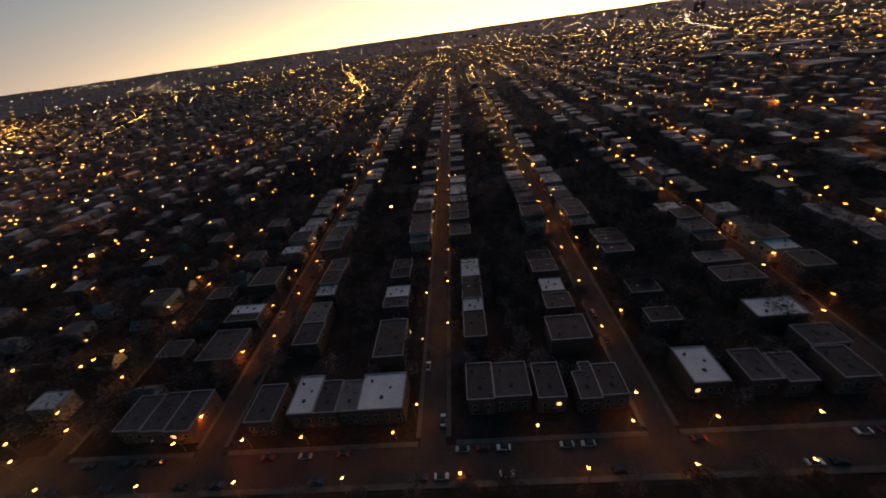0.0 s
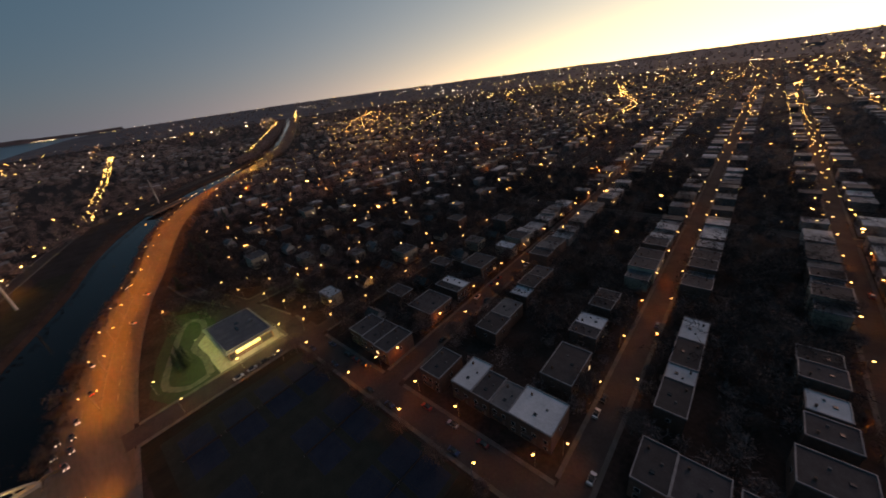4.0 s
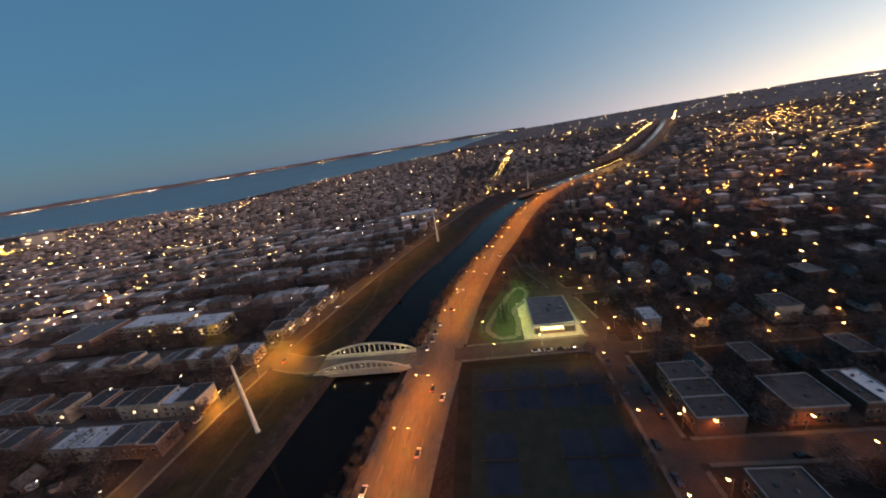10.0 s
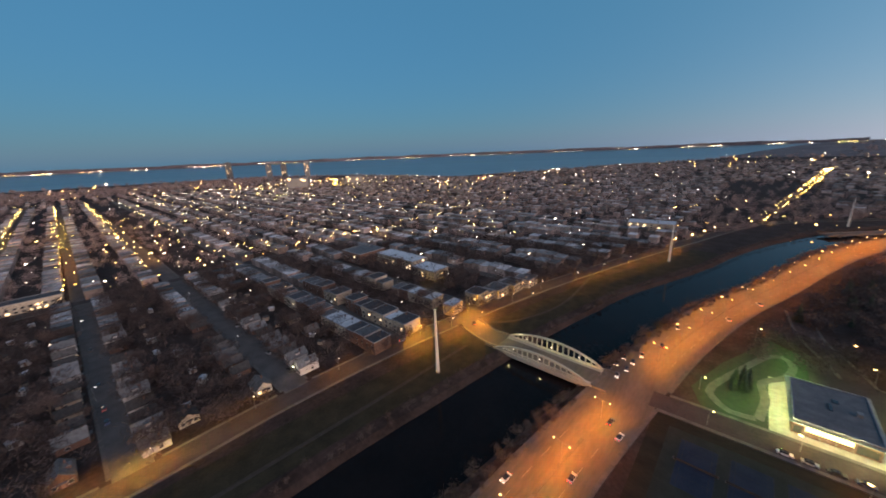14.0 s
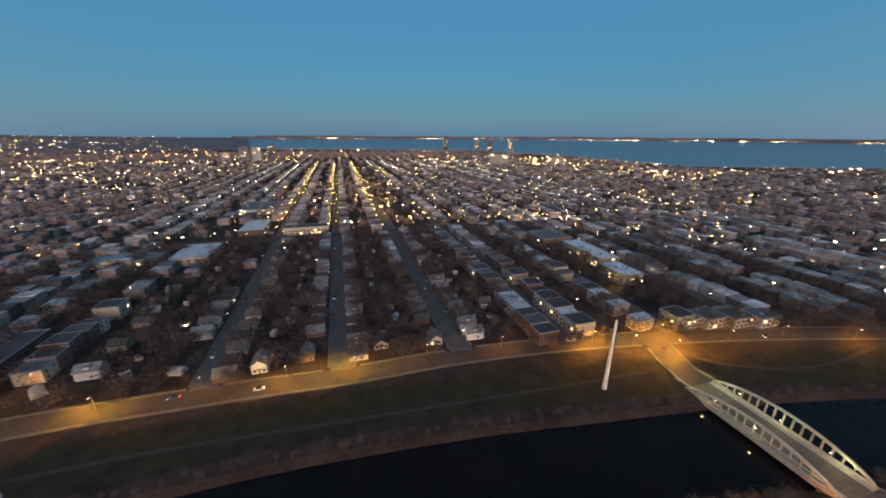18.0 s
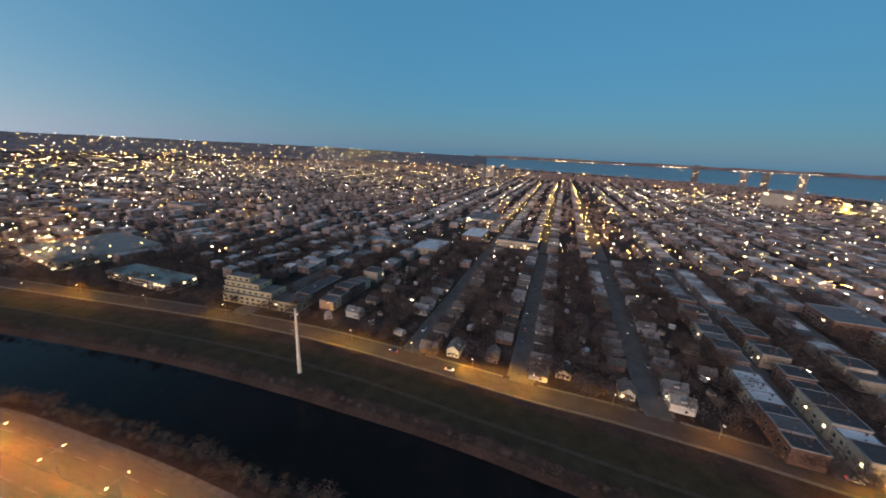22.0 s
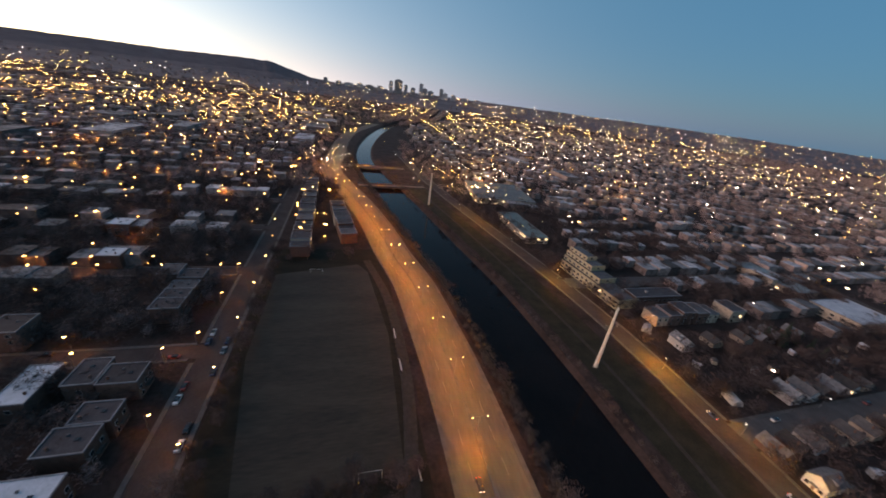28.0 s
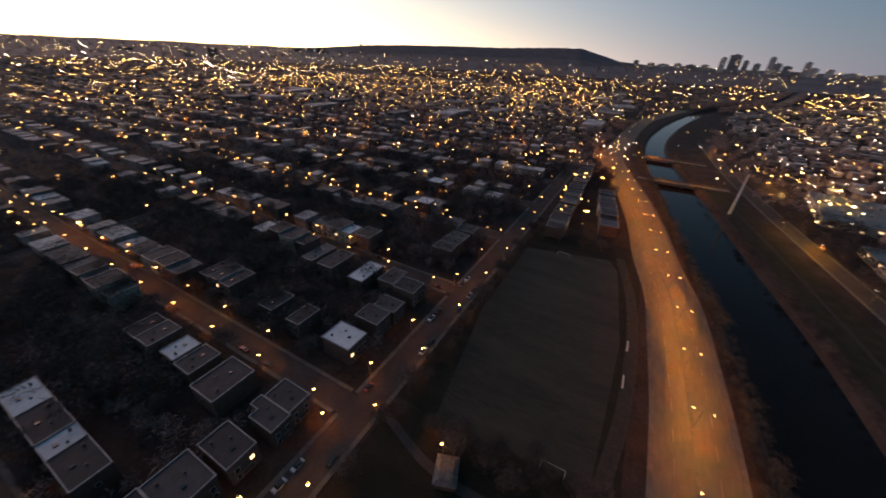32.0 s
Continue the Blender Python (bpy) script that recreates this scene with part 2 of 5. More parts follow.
WATER = mat("still_canal_water", (0.006, 0.005, 0.005), (0.010, 0.008, 0.008), 20, 0.06, bump=0.04, place="World")
# pale dusk blue put into the base colour; the rough surface mirrors little
RIVER = mat("dusk_blue_river_water", (0.085, 0.125, 0.155), (0.105, 0.15, 0.185), 60, 0.34, bump=0.1, place="World")
for m_ in (GROUND, LAWN, BANKGRASS, COURT_GREEN, COURT_BLUE, DIRT, ASPHALT, WORN, CONCRETE, GREYROAD, TWIG, HAZETWIG, NEARTWIG):
    m_.node_tree.nodes["Principled BSDF"].inputs["Specular IOR Level"].default_value = 0.1
for m_ in (WATER,):
    m_.node_tree.nodes["Principled BSDF"].inputs["Specular IOR Level"].default_value = 0.06
# walls and roofs far off, their colours lightened to stand in for haze
HAZEWALL = mat("hazed_house_walls", (0.075, 0.058, 0.054), (0.31, 0.248, 0.228), 30, rand=0.75, place="World")
HAZEROOF = mat("hazed_flat_roofs", (0.044, 0.043, 0.046), (0.33, 0.33, 0.345), 25, rand=0.85, place="World")
# the mauve tint of horizon haze is mixed into the land colour
FARLAND = mat("haze_tinted_land", (0.05, 0.042, 0.05), (0.1, 0.084, 0.098), 160, bump=0, place="World")
HILLWOOD = mat("wooded_hillside", (0.06, 0.048, 0.056), (0.1, 0.082, 0.092), 120, bump=0, place="World")
FORECOURT = mat("pale_paving", (0.20, 0.19, 0.17), (0.30, 0.285, 0.26), 2, place="World")
SODIUM = glow("sodium_lamp_glass", (1.0, 0.56, 0.19), 20)
WARM = glow("warm_lamp_glass", (1.0, 0.52, 0.15), 20)
WHITE = glow("white_lamp_glass", (1.0, 0.93, 0.80), 2.5)
LITPANE = glow("lit_window_pane", (1.0, 0.70, 0.34), 3)
YELLOWBAND = glow("lit_shop_front", (1.0, 0.84, 0.36), 1.5)
TAIL = glow("red_tail_light", (1.0, 0.06, 0.03), 2)
HEAD = glow("white_head_light", (1.0, 0.92, 0.75), 5)
FAR_ORANGE = glow("far_sodium_lights", (1.0, 0.46, 0.10), 26, 0.8)
FAR_WHITE = glow("far_white_lights", (1.0, 0.80, 0.52), 21, 0.85)
FAR_YELLOW = glow("far_yellow_lights", (1.0, 0.61, 0.14), 26, 0.8)

# ---- ground: one sheet with the canal's trench ----
CANAL = [(-4950, 2560), (-3400, 1730), (-2428, 1209), (-1540, 735), (-984, 421), (-840, 322), (-770, 258), (-690, 172), (-600, 94), (-520, 48), (-440, 15), (-363, -8), (-271, -43), (-229, -53), (-185, -63), (-130, -72), (-95, -77), (-43, -84), (21, -89),
         (65, -89), (113, -88), (184, -83), (266, -71), (385, -54), (490, -38), (600, -29), (690, -32), (770, -41), (900, -62), (1060, -97), (1220, -142), (1480, -250), (2000, -480), (4950, -1300)]
canal_line = curve(CANAL, 6)
HALF = 18.0
WATER_Z = -3.0


def ground():
    g = Geo()
    offs = [-4900, -3500, -2500, -1600, -1000, -600, -350, -200, -110, -60, -40, -30, -25, -HALF - 2.5, -HALF + 0.3, -HALF + 3, 0, HALF - 3, HALF - 0.3, HALF + 2.5, 25, 30, 40, 60, 110, 200, 350, 600, 1000, 1600, 2500, 3500, 4900]
    depth = {HALF + 2.5: -1.0, HALF - 0.3: -3.2, HALF - 3: -4.4, 0: -4.8}
    ns = sides(canal_line)
    rows = []
    for p, n in zip(canal_line, ns):
        row = []
        narrow = float(np.interp(p.x, (430, 580), (1.0, 0.68)))
        for o in offs:
            near = p + n * (o * narrow if abs(o) <= 30 else o)
            far = Vector((p.x, p.y + o))
            k = min(1.0, max(0.0, (abs(o) - 60) / 200))
            q = near.lerp(far, k)
            z = depth.get(abs(o), 0.0)
            if abs(o) < HALF + 3:
                z += 0.25 * noise.noise((p.x * 0.07, o, 3.0))
            row.append((q.x, q.y, z))
        rows.append(row)
    m = len(offs)
    g.v = [v for r in rows for v in r]
    g.f = [(i * m + j, (i + 1) * m + j, (i + 1) * m + j + 1, i * m + j + 1) for i in range(len(rows) - 1) for j in range(m - 1)]
    return tagged(part("ground", g, GROUND), "dark dormant grass and soil of the city with a canal trench", "ground", kind="structure")


ground()
g = Geo()
ribbon(g, canal_line, -HALF - 0.6, HALF + 0.6, WATER_Z - 0.4, WATER_Z)
tagged(part("water", g, WATER), "still black canal water reflecting the dusk sky", "canal", kind="structure")

g = Geo()
ribbon(g, [p for p in canal_line if -420 < p.x < 420], -50, -26, -0.2, 0.02)
tagged(part("grass_bank", g, BANKGRASS), "dark grass slope between the canal and the road", "grass bank", kind="structure")

# the wide river to the south-west, and its far shore
RIVER_EDGE = [(-4900, 500), (-3560, 0), (-2640, -330), (-2200, -600), (-1500, -930), (-1220, -1060), (-1130, -1280), (-1200, -1700), (-900, -2350), (-200, -2750), (700, -3000), (1500, -3600), (1900, -4900)]
edge = curve(RIVER_EDGE, 60)
g = Geo()
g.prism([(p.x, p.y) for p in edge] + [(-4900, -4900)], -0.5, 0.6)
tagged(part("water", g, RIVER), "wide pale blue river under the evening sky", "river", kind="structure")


def lift(x, y):
    """How far the ground has risen towards the horizon."""
    r, a = math.hypot(x, y), math.degrees(math.atan2(x, y)) % 360
    return 0.0 if 168 < a < 277 else max(0.0, (r - 3000) / 1700) * 94 * float(np.interp(a, (140, 167, 277, 302), (1.0, 0.72, 0.70, 1.0)))


def far_ring(name, a0, a1, rings, label, category, material, rough=0.0, ends=1.0):
    """A sheet of distance that climbs from ring to ring, each a radius and a height."""
    g = Geo()
    n = int((a1 - a0) * 2) + 2
    for r, z in rings:
        for i in range(n):
            b0 = a0 if a0 > 0 else float(np.interp(r, (2990, 3600, 4200, 4700), (-94, -90.5, -87, -84.5)))  # the shore slants away
            a = radians(b0 + (a1 - b0) * i / (n - 1))
            g.v.append((math.sin(a) * r, math.cos(a) * r, z * (1.0 + (ends - 1.0) * min(27.0, max(0.0, math.degrees(a) - 140, -58 - math.degrees(a))) / 27) + rough * max(0.0, z / 95) * (noise.noise((a * 12, r * 0.01, 1)) + 0.5 * noise.noise((a * 60, r * 0.01, 4)))))
    g.f = [(k * n + i, k * n + i + 1, (k + 1) * n + i + 1, (k + 1) * n + i) for k in range(len(rings) - 1) for i in range(n - 1)]
    return tagged(part(name, g, material), label, category, kind="structure")


far_ring("backdrop", -84, 168, ((2990, -0.5), (3600, 33), (4200, 66), (4700, 94), (4760, 60)), "plain of the city rising to the horizon, haze in its colour", "horizon", FARLAND, 7, 0.72)
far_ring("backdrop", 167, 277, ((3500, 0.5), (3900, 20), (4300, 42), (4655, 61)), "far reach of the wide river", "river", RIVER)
far_ring("backdrop", 166, 278, ((4650, 58), (4670, 92), (4740, 70)), "dark low shore beyond the river", "horizon", FARLAND, 12)


def hill():
    """The long flat-topped hill behind the city."""
    g = Geo()
    prof = [(35, 70), (38, 76), (41, 94), (44, 108), (50, 150), (55, 168), (62, 182), (69, 188), (76, 211), (80, 213), (83.5, 142), (85, 110), (90, 80)]
    az = [a * 0.5 for a in range(70, 181)]
    hs = [np.interp(a, [p[0] for p in prof], [p[1] for p in prof]) + 5 * noise.noise((a * 1.3, 7, 0)) + 3 * noise.noise((a * 5, 2, 0)) for a in az]
    n = len(az)
    for d, k in ((3900, 0.2), (4250, 0.5), (4560, 1.0), (4690, 0.9)):
        g.v += [(math.sin(radians(a)) * d, math.cos(radians(a)) * d, h * k if k else 0.0) for a, h in zip(az, hs)]
    g.f = [(r * n + i, r * n + i + 1, (r + 1) * n + i + 1, (r + 1) * n + i) for r in range(3) for i in range(n - 1)]
    return tagged(part("backdrop", g, HILLWOOD), "long wooded flat-topped hill behind the city", "hill", kind="structure")


hill()

# ---- roads ----
BLVD = [(-3081, 1615), (-1704, 868), (-1095, 524), (-900, 390), (-818, 330), (-750, 272), (-690, 216), (-620, 154), (-550, 104), (-480, 68), (-412, 42), (-340, 18), (-285, -2), (-213, -21), (-140, -33), (-85, -40), (-20, -45), (50, -46.5), (106, -47), (150, -45), (190, -42), (233, -34), (290, -26), (346, -15), (400, -2), (453, 12), (520, 22), (610, 17), (700, 13), (800, 6), (950, -16), (1200, -88)]
blvd_line = curve(BLVD, 6)
SROAD = [(-2355, 1100), (-1409, 590), (-888, 300), (-760, 180), (-680, 82), (-611, 8), (-540, -22), (-462, -49), (-360, -84), (-265, -112), (-200, -128), (-118, -143), (-50, -149), (0, -149), (55, -152), (131, -153), (209, -146), (304, -132), (400, -118), (520, -105), (700, -95)]
sroad_line = curve(SROAD, 6)


ROADS = []


def road(name, line, w, label, walk_l=0.0, walk_r=0.0, material=ASPHALT, z=0.06):
    ROADS.append((name, line, w, label, walk_l, walk_r, material, z + 0.003 * len(ROADS)))


def cut_pavement(line, o0, o1, own):
    """The stretches of a pavement that no other carriageway crosses."""
    fine = []
    for a, b in zip(line, line[1:]):
        n = max(1, int((b - a).length / 3))
        fine += [a.lerp(b, i / n) for i in range(n)]
    fine.append(line[-1])
    ns = sides(fine)
    mid = np.array([tuple(p + n * (o0 + o1) / 2) for p, n in zip(fine, ns)])
    free = np.ones(len(mid), bool)
    for k, (name, other, w, *_) in enumerate(ROADS):
        if k == own or name != "road":
            continue
        for a, b in zip(other, other[1:]):
            d = np.array(b - a)
            t = np.clip(((mid - np.array(a)) @ d) / max(1e-6, d @ d), 0, 1)
            free &= np.hypot(*(mid - (np.array(a) + t[:, None] * d)).T) > w / 2 + 0.2
    runs, run = [], []
    for p, ok in zip(fine, free):
        if ok:
            run.append(p)
        else:
            runs.append(run)
            run = []
    runs.append(run)
    return [r for r in runs if len(r) > 1]


def lay_roads():
    for k, (name, line, w, label, walk_l, walk_r, material, z) in enumerate(ROADS):
        g = Geo()
        ribbon(g, line, -w / 2, w / 2, -0.3, z)
        tagged(part(name, g, material), label, "road" if name == "road" else "path", kind="structure")
        for o0, o1 in ((w / 2, w / 2 + walk_l), (-w / 2 - walk_r, -w / 2)):
            if o1 > o0:
                g = Geo()
                for run in cut_pavement(line, o0, o1, k):
                    ribbon(g, run, o0, o1, -0.3, z + 0.14)
                tagged(part("pavement", g, CONCRETE), "grey concrete pavement with a kerb", "pavement", kind="structure")


road("road", blvd_line, 24.0, "wide orange-lit asphalt boulevard beside the canal", 1.6, 1.8, WORN, 0.08)
g = Geo()
east = [p for p in blvd_line if p.x > -120]
west = [p for p in blvd_line if -1500 < p.x < -185]
ribbon(g, east, -0.6, 0.6, 0, 0.26)
ribbon(g, west, -0.6, 0.6, 0, 0.26)
tagged(part("pavement", g, CONCRETE), "narrow concrete median of the boulevard", "median", kind="structure")
road("road", sroad_line, 11.0, "asphalt road along the south bank, lit in patches", 1.5, 1.5)
g = Geo()
for line, w in ((east, 4.0), (east, -4.0), (west, 4.0), (west, -4.0)):
    k = 0
    while k < len(line) - 1:
        ribbon(g, line[k:k + 2], w * 1.55 - 0.08, w * 1.55 + 0.08, 0.05, 0.09)
        k += 2
tagged(part("road_marking", g, PAINT), "worn white lane dashes", "road marking", kind="structure")
PATHS = [[(-300, -96), (-225, -92), (-185, -104), (-172, -116)], [(-140, -112), (-72, -116), (0, -121), (89, -126), (180, -121), (300, -105), (380, -92)]]
for p in PATHS:
    road("path", curve(p, 6), 2.0, "pale gravel path on the canal bank", material=DIRT, z=0.05)


def straight(a, b, n=14):
    a, b = Vector(a), Vector(b)
    return [a.lerp(b, i / n) for i in range(n + 1)]


PARK_Y = 54.5
NORTH_X = [-92, -15, 56, 136, 208, 279, 350]
road("road", straight((-175, PARK_Y), (520, PARK_Y)), 10.5, "dim asphalt street beside the park", 1.6, 1.6)
for x in NORTH_X:
    road("road", straight((x, PARK_Y + 5), (x - (9 if x == -92 else 0), 1250)), 8.5, "residential street with parked cars", 1.5, 1.5)
for y in (282, 520, 760, 1000):
    road("road", straight((-700 if y > 300 else -420, y), (900, y)), 8.5, "residential cross street", 1.4, 1.4)
road("road", straight((-156, -22), (-157, PARK_Y + 8)), 11.0, "side street between the boulevard and the park street", 1.8, 1.8)
for x in (-151, -216):
    road("road", straight((x, PARK_Y + (5 if x == -151 else -12)), (x, 600)), 8.5, "residential street with parked cars", 1.4, 1.4)
road("road", curve([(-175, PARK_Y), (-200, 50), (-230, 44), (-262, 34), (-300, 30)]), 9.0, "residential street bending towards the boulevard", 1.4, 1.4)
SOUTH_X = [185, 123, 62, 2, -59, -121, -183, -245, -307, -370, -432, -494]


def south_top(x):
    return float(np.interp(x, [p[0] for p in SROAD], [p[1] for p in SROAD]))


for x in SOUTH_X:
    if x in (123,):
        continue
    road("road", straight((x, south_top(x) - 5), (x + 10, -1500)), 8.5 if x < -70 else 11.5, "pale grey residential street running south from the canal", 1.3, 1.3, GREYROAD)
for y in (-402, -760, -1150):
    road("road", straight((-1000, y), (700, y)), 10.0, "cross street of shops and flats", 1.5, 1.5)
for pts in ([(-157, -98), (-158, -112), (-168, -140)],):
    road("road", curve(pts), 13.0, "bridge approach road", 1.4, 1.4)
road("road", curve([(-593, 0), (-800, 30), (-994, 62), (-1748, 166)], 30), 10.0, "lamp-lined avenue in the west", material=ASPHALT)

# ---- the park: courts, playing field, lawns ----
def sheet(name, x0, x1, y0, y1, z, material, label, category):
    g = Geo().box(x0, x1, y0, y1, -0.2, z)
    return tagged(part(name, g, material), label, category, kind="structure")


sheet("lawn", -149, -46, -19, 46.6, 0.03, LAWN, "dark park lawn round the tennis courts", "lawn")
sheet("lawn", -44, 240, -27, 46.6, 0.02, LAWN, "dark dormant park lawn", "lawn")
sheet("court_floor", -143, -44.5, -13, 46.4, 0.06, COURT_GREEN, "dark green hard surround of the tennis courts", "court")
COURTS = [(-126.5, -2.8), (-126.5, 11.6), (-126.5, 25.8), (-126.5, 39.2), (-91.5, -2.2), (-91.5, 25), (-91.5, 38.6), (-58, 26), (-58, 39)]


def tennis_court():
    c = thing("tennis_court", "blue hard tennis court with white lines and net", "tennis court", group="tennis courts in the park")
    part("playing_surface", Geo().box(-11.9, 11.9, -5.5, 5.5, 0.0, 0.03), COURT_BLUE, c)
    g = Geo()
    for y in (-5.45, -4.1, 4.1, 5.45):
        g.box(-11.9, 11.9, y - 0.04, y + 0.04, 0.03, 0.036)
    for x in (-11.85, -6.4, 6.4, 11.85):
        g.box(x - 0.04, x + 0.04, -5.5, 5.5, 0.03, 0.036)
    part("court_line", g, DIRT, c, "thin white court lines")
    part("net", Geo().box(-0.03, 0.03, -6.2, 6.2, 0.1, 0.95), RUBBER, c)
    for y in (-6.3, 6.3):
        part("net_post", Geo().rod((0, y, 0), (0, y, 1.07), 0.05, 0.05), STEEL, c)
    return c


first = tennis_court()
first.matrix_basis = pose(*COURTS[0], 0.06)
for p in COURTS[1:]:
    copy_thing(first, pose(*p, 0.06))

FIELD = [(66, 31), (72, -19), (140, -21), (205, -14), (216, -8), (203, 41), (130, 41)]
tagged(part("playing_field", Geo().prism(FIELD, -0.2, 0.05), mat("playing_field_grass", (0.01, 0.0085, 0.0056), (0.034, 0.0285, 0.0185), 9, place="World", stretch=(1, 0.2, 1))), "mown brown-green playing field with faint stripes", "field", kind="structure")
road("path", curve([(60, -20), (110, -25.5), (170, -24), (222, -14)]), 5.0, "bare earth track beside the field", material=DIRT, z=0.05)
road("path", curve([(60, 47), (52, 20), (54, -18)]), 3.0, "asphalt path between lawns", material=ASPHALT, z=0.05)
lay_roads()
sheet("parking", 8, 48, -20, 12, 0.06, ASPHALT, "small dark car park in the park", "car park")


def soccer_goal(m):
    c = thing("soccer_goal", "white tubular goal frame on the field", "goal", m)
    for y in (-3.6, 3.6):
        part("post", Geo().rod((0, y, 0), (0, y, 2.4), 0.07, 0.07), WHITESTEEL, c)
        part("brace", Geo().rod((0, y, 2.4), (1.6, y, 0.05), 0.05, 0.05), WHITESTEEL, c)
    part("crossbar", Geo().rod((0, -3.6, 2.4), (0, 3.6, 2.4), 0.07, 0.07), WHITESTEEL, c)


soccer_goal(pose(205, 18, 0.05))
soccer_goal(pose(71, -8, 0.05, 0, 0, 180))


def bench(m):
    c = thing("park_bench", "long pale bench beside the field", "bench", m, "benches by the field")
    part("seat", Geo().box(-3.5, 3.5, -0.25, 0.25, 0.42, 0.5), WHITESTEEL, c)
    part("backrest", Geo().box(-3.5, 3.5, 0.22, 0.3, 0.6, 0.95), WHITESTEEL, c)
    for x in (-3, 3):
        part("leg", Geo().box(x - 0.06, x + 0.06, -0.2, 0.28, 0.05, 0.42), STEEL, c)


bench(pose(70, -23.5, 0, 0, 0, 5))
bench(pose(118, -24, 0, 0, 0, 0))
bench(pose(140, -24, 0, 0, 0, 0))


def shed(m):
    c = thing("park_shed", "low park shed with a rusty orange-lit roof", "shed", m)
    part("wall", Geo().box(-4, 4, -3, 3, 0, 2.8), BRICK, c)
    part("roof", Geo().box(-4.5, 4.5, -3.5, 3.5, 2.8, 3.5, 1.5, 1.5), SHINGLE, c)
    part("door", Geo().box(-0.5, 0.5, -3.06, -3.0, 0, 2.05), DOOR, c)


shed(pose(53, 19, 0.02, 0, 0, 20))

# ---- the arched bridge ----
def bridge():
    c = thing("arch_bridge", "white steel arch bridge over the canal, softly lit", "bridge", pose(-155.7, -71.5, 0))
    L2, W2 = 26.0, 8.4
    part("deck", Geo().box(-W2, W2, -L2 - 1, L2 + 1, -1.0, 0.12), FORECOURT, c, "pale concrete deck")
    part("carriageway", Geo().box(-5.2, 5.2, -L2 - 1, L2 + 1, 0.12, 0.16), WORN, c)
    for s in (-1, 1):
        x = s * W2
        part("edge_beam", Geo().box(x - 0.35, x + 0.35, -L2 - 1, L2 + 1, -1.6, 0.5), BRIDGESTEEL, c)
        rib = Geo()
        n = 28
        top = lambda t: 0.4 + 5.9 * max(0.0, 1 - t * t) ** 0.85 if abs(t) < 0.92 else 0.4 + 5.9 * (1 - 0.92 ** 2) ** 0.85 * (1 - (abs(t) - 0.92) / 0.08)
        ps = [(L2 * (-1 + 2 * i / n), top(-1 + 2 * i / n)) for i in range(n + 1)]
        for (y0, z0), (y1, z1) in zip(ps, ps[1:]):
            rib.add([(x - 0.45, y0, z0 - 0.45), (x + 0.45, y0, z0 - 0.45), (x + 0.45, y1, z1 - 0.45), (x - 0.45, y1, z1 - 0.45), (x - 0.45, y0, z0 + 0.45), (x + 0.45, y0, z0 + 0.45), (x + 0.45, y1, z1 + 0.45), (x - 0.45, y1, z1 + 0.45)],
                    [(3, 2, 1, 0), (4, 5, 6, 7), (0, 1, 5, 4), (1, 2, 6, 5), (2, 3, 7, 6), (3, 0, 4, 7)])
        part("arch_rib", rib, BRIDGESTEEL, c, "white curved arch rib")
        for k in range(-7, 8):
            y = k * 3.0
            z = top(y / L2)
            if z > 1.5:
                part("hanger", Geo().box(x - 0.28, x + 0.28, y - 0.22, y + 0.22, 0.3, z), BRIDGESTEEL, c)
        part("railing", Geo().box(s * 7.4 - 0.05, s * 7.4 + 0.05, -L2, L2, 0.12, 1.15), BRIDGESTEEL, c)
        for e in (-1, 1):
            part("end_wall", Geo().box(x - 0.5, x + 0.5, e * (L2 + 4) - 4, e * (L2 + 4) + 4, -1.5, 1.1, 0.1, 1.5), CONCRETE, c)
        for y in (-15, 0, 15):
            part("deck_lamp", Geo().box(s * 6.9 - 0.12, s * 6.9 + 0.12, y - 0.12, y + 0.12, 2.6, 2.95), WHITE, c)
            part("lamp_post", Geo().rod((s * 6.9, y, 0.12), (s * 6.9, y, 2.6), 0.06, 0.05), STEEL, c)
    for y in (-L2 + 3, L2 - 3):
        part("abutment", Geo().box(-W2 - 0.5, W2 + 0.5, y - 2.5, y + 2.5, -5, -1.0), CONCRETE, c)
    return c


bridge()


def low_bridge(x, y, length, width, rz, label):
    c = thing("road_bridge", label, "bridge", pose(x, y, 0, 0, 0, rz))
    part("deck", Geo().box(-width / 2, width / 2, -length / 2, length / 2, -1.2, 0.25), WORN, c)
    for s in (-1, 1):
        part("parapet", Geo().box(s * width / 2 - 0.25, s * width / 2 + 0.25, -length / 2, length / 2, 0.25, 1.2), CONCRETE, c)
    for k in (-0.32, 0, 0.32):
        part("pier", Geo().box(-width / 2 + 1, width / 2 - 1, k * length - 0.6, k * length + 0.6, -5, -1.2), CONCRETE, c)
    return c


low_bridge(428, -56, 84, 13, 4, "long low concrete road bridge over the canal")
low_bridge(534, -44, 84, 15, -2, "second low concrete road bridge over the canal")
low_bridge(-600, 94, 80, 11, 42, "low road bridge crossing the canal in the west")

# ---- power pylons on the south bank ----
def pylon():
    c = thing("power_pylon", "tall tapered white steel power pole on the bank", "pylon", group="power poles along the canal")
    part("mast", Geo().rod((0, 0, 0), (0, 0, 35), 0.95, 0.42, 14), WHITESTEEL, c)
    part("base", Geo().rod((0, 0, -0.5), (0, 0, 0.35), 1.4, 1.4, 14), CONCRETE, c)
    for z, s in ((31, 1), (27, -1), (23, 1)):
        a = part("arm", Geo().rod((0, 0, z), (s * 2.6, 0, z + 0.6), 0.16, 0.09), STEEL, c)
        part("insulator", Geo().rod((s * 2.5, 0, z + 0.5), (s * 2.5, 0, z - 1.0), 0.12, 0.12), STEEL, a)
    return c


first = pylon()
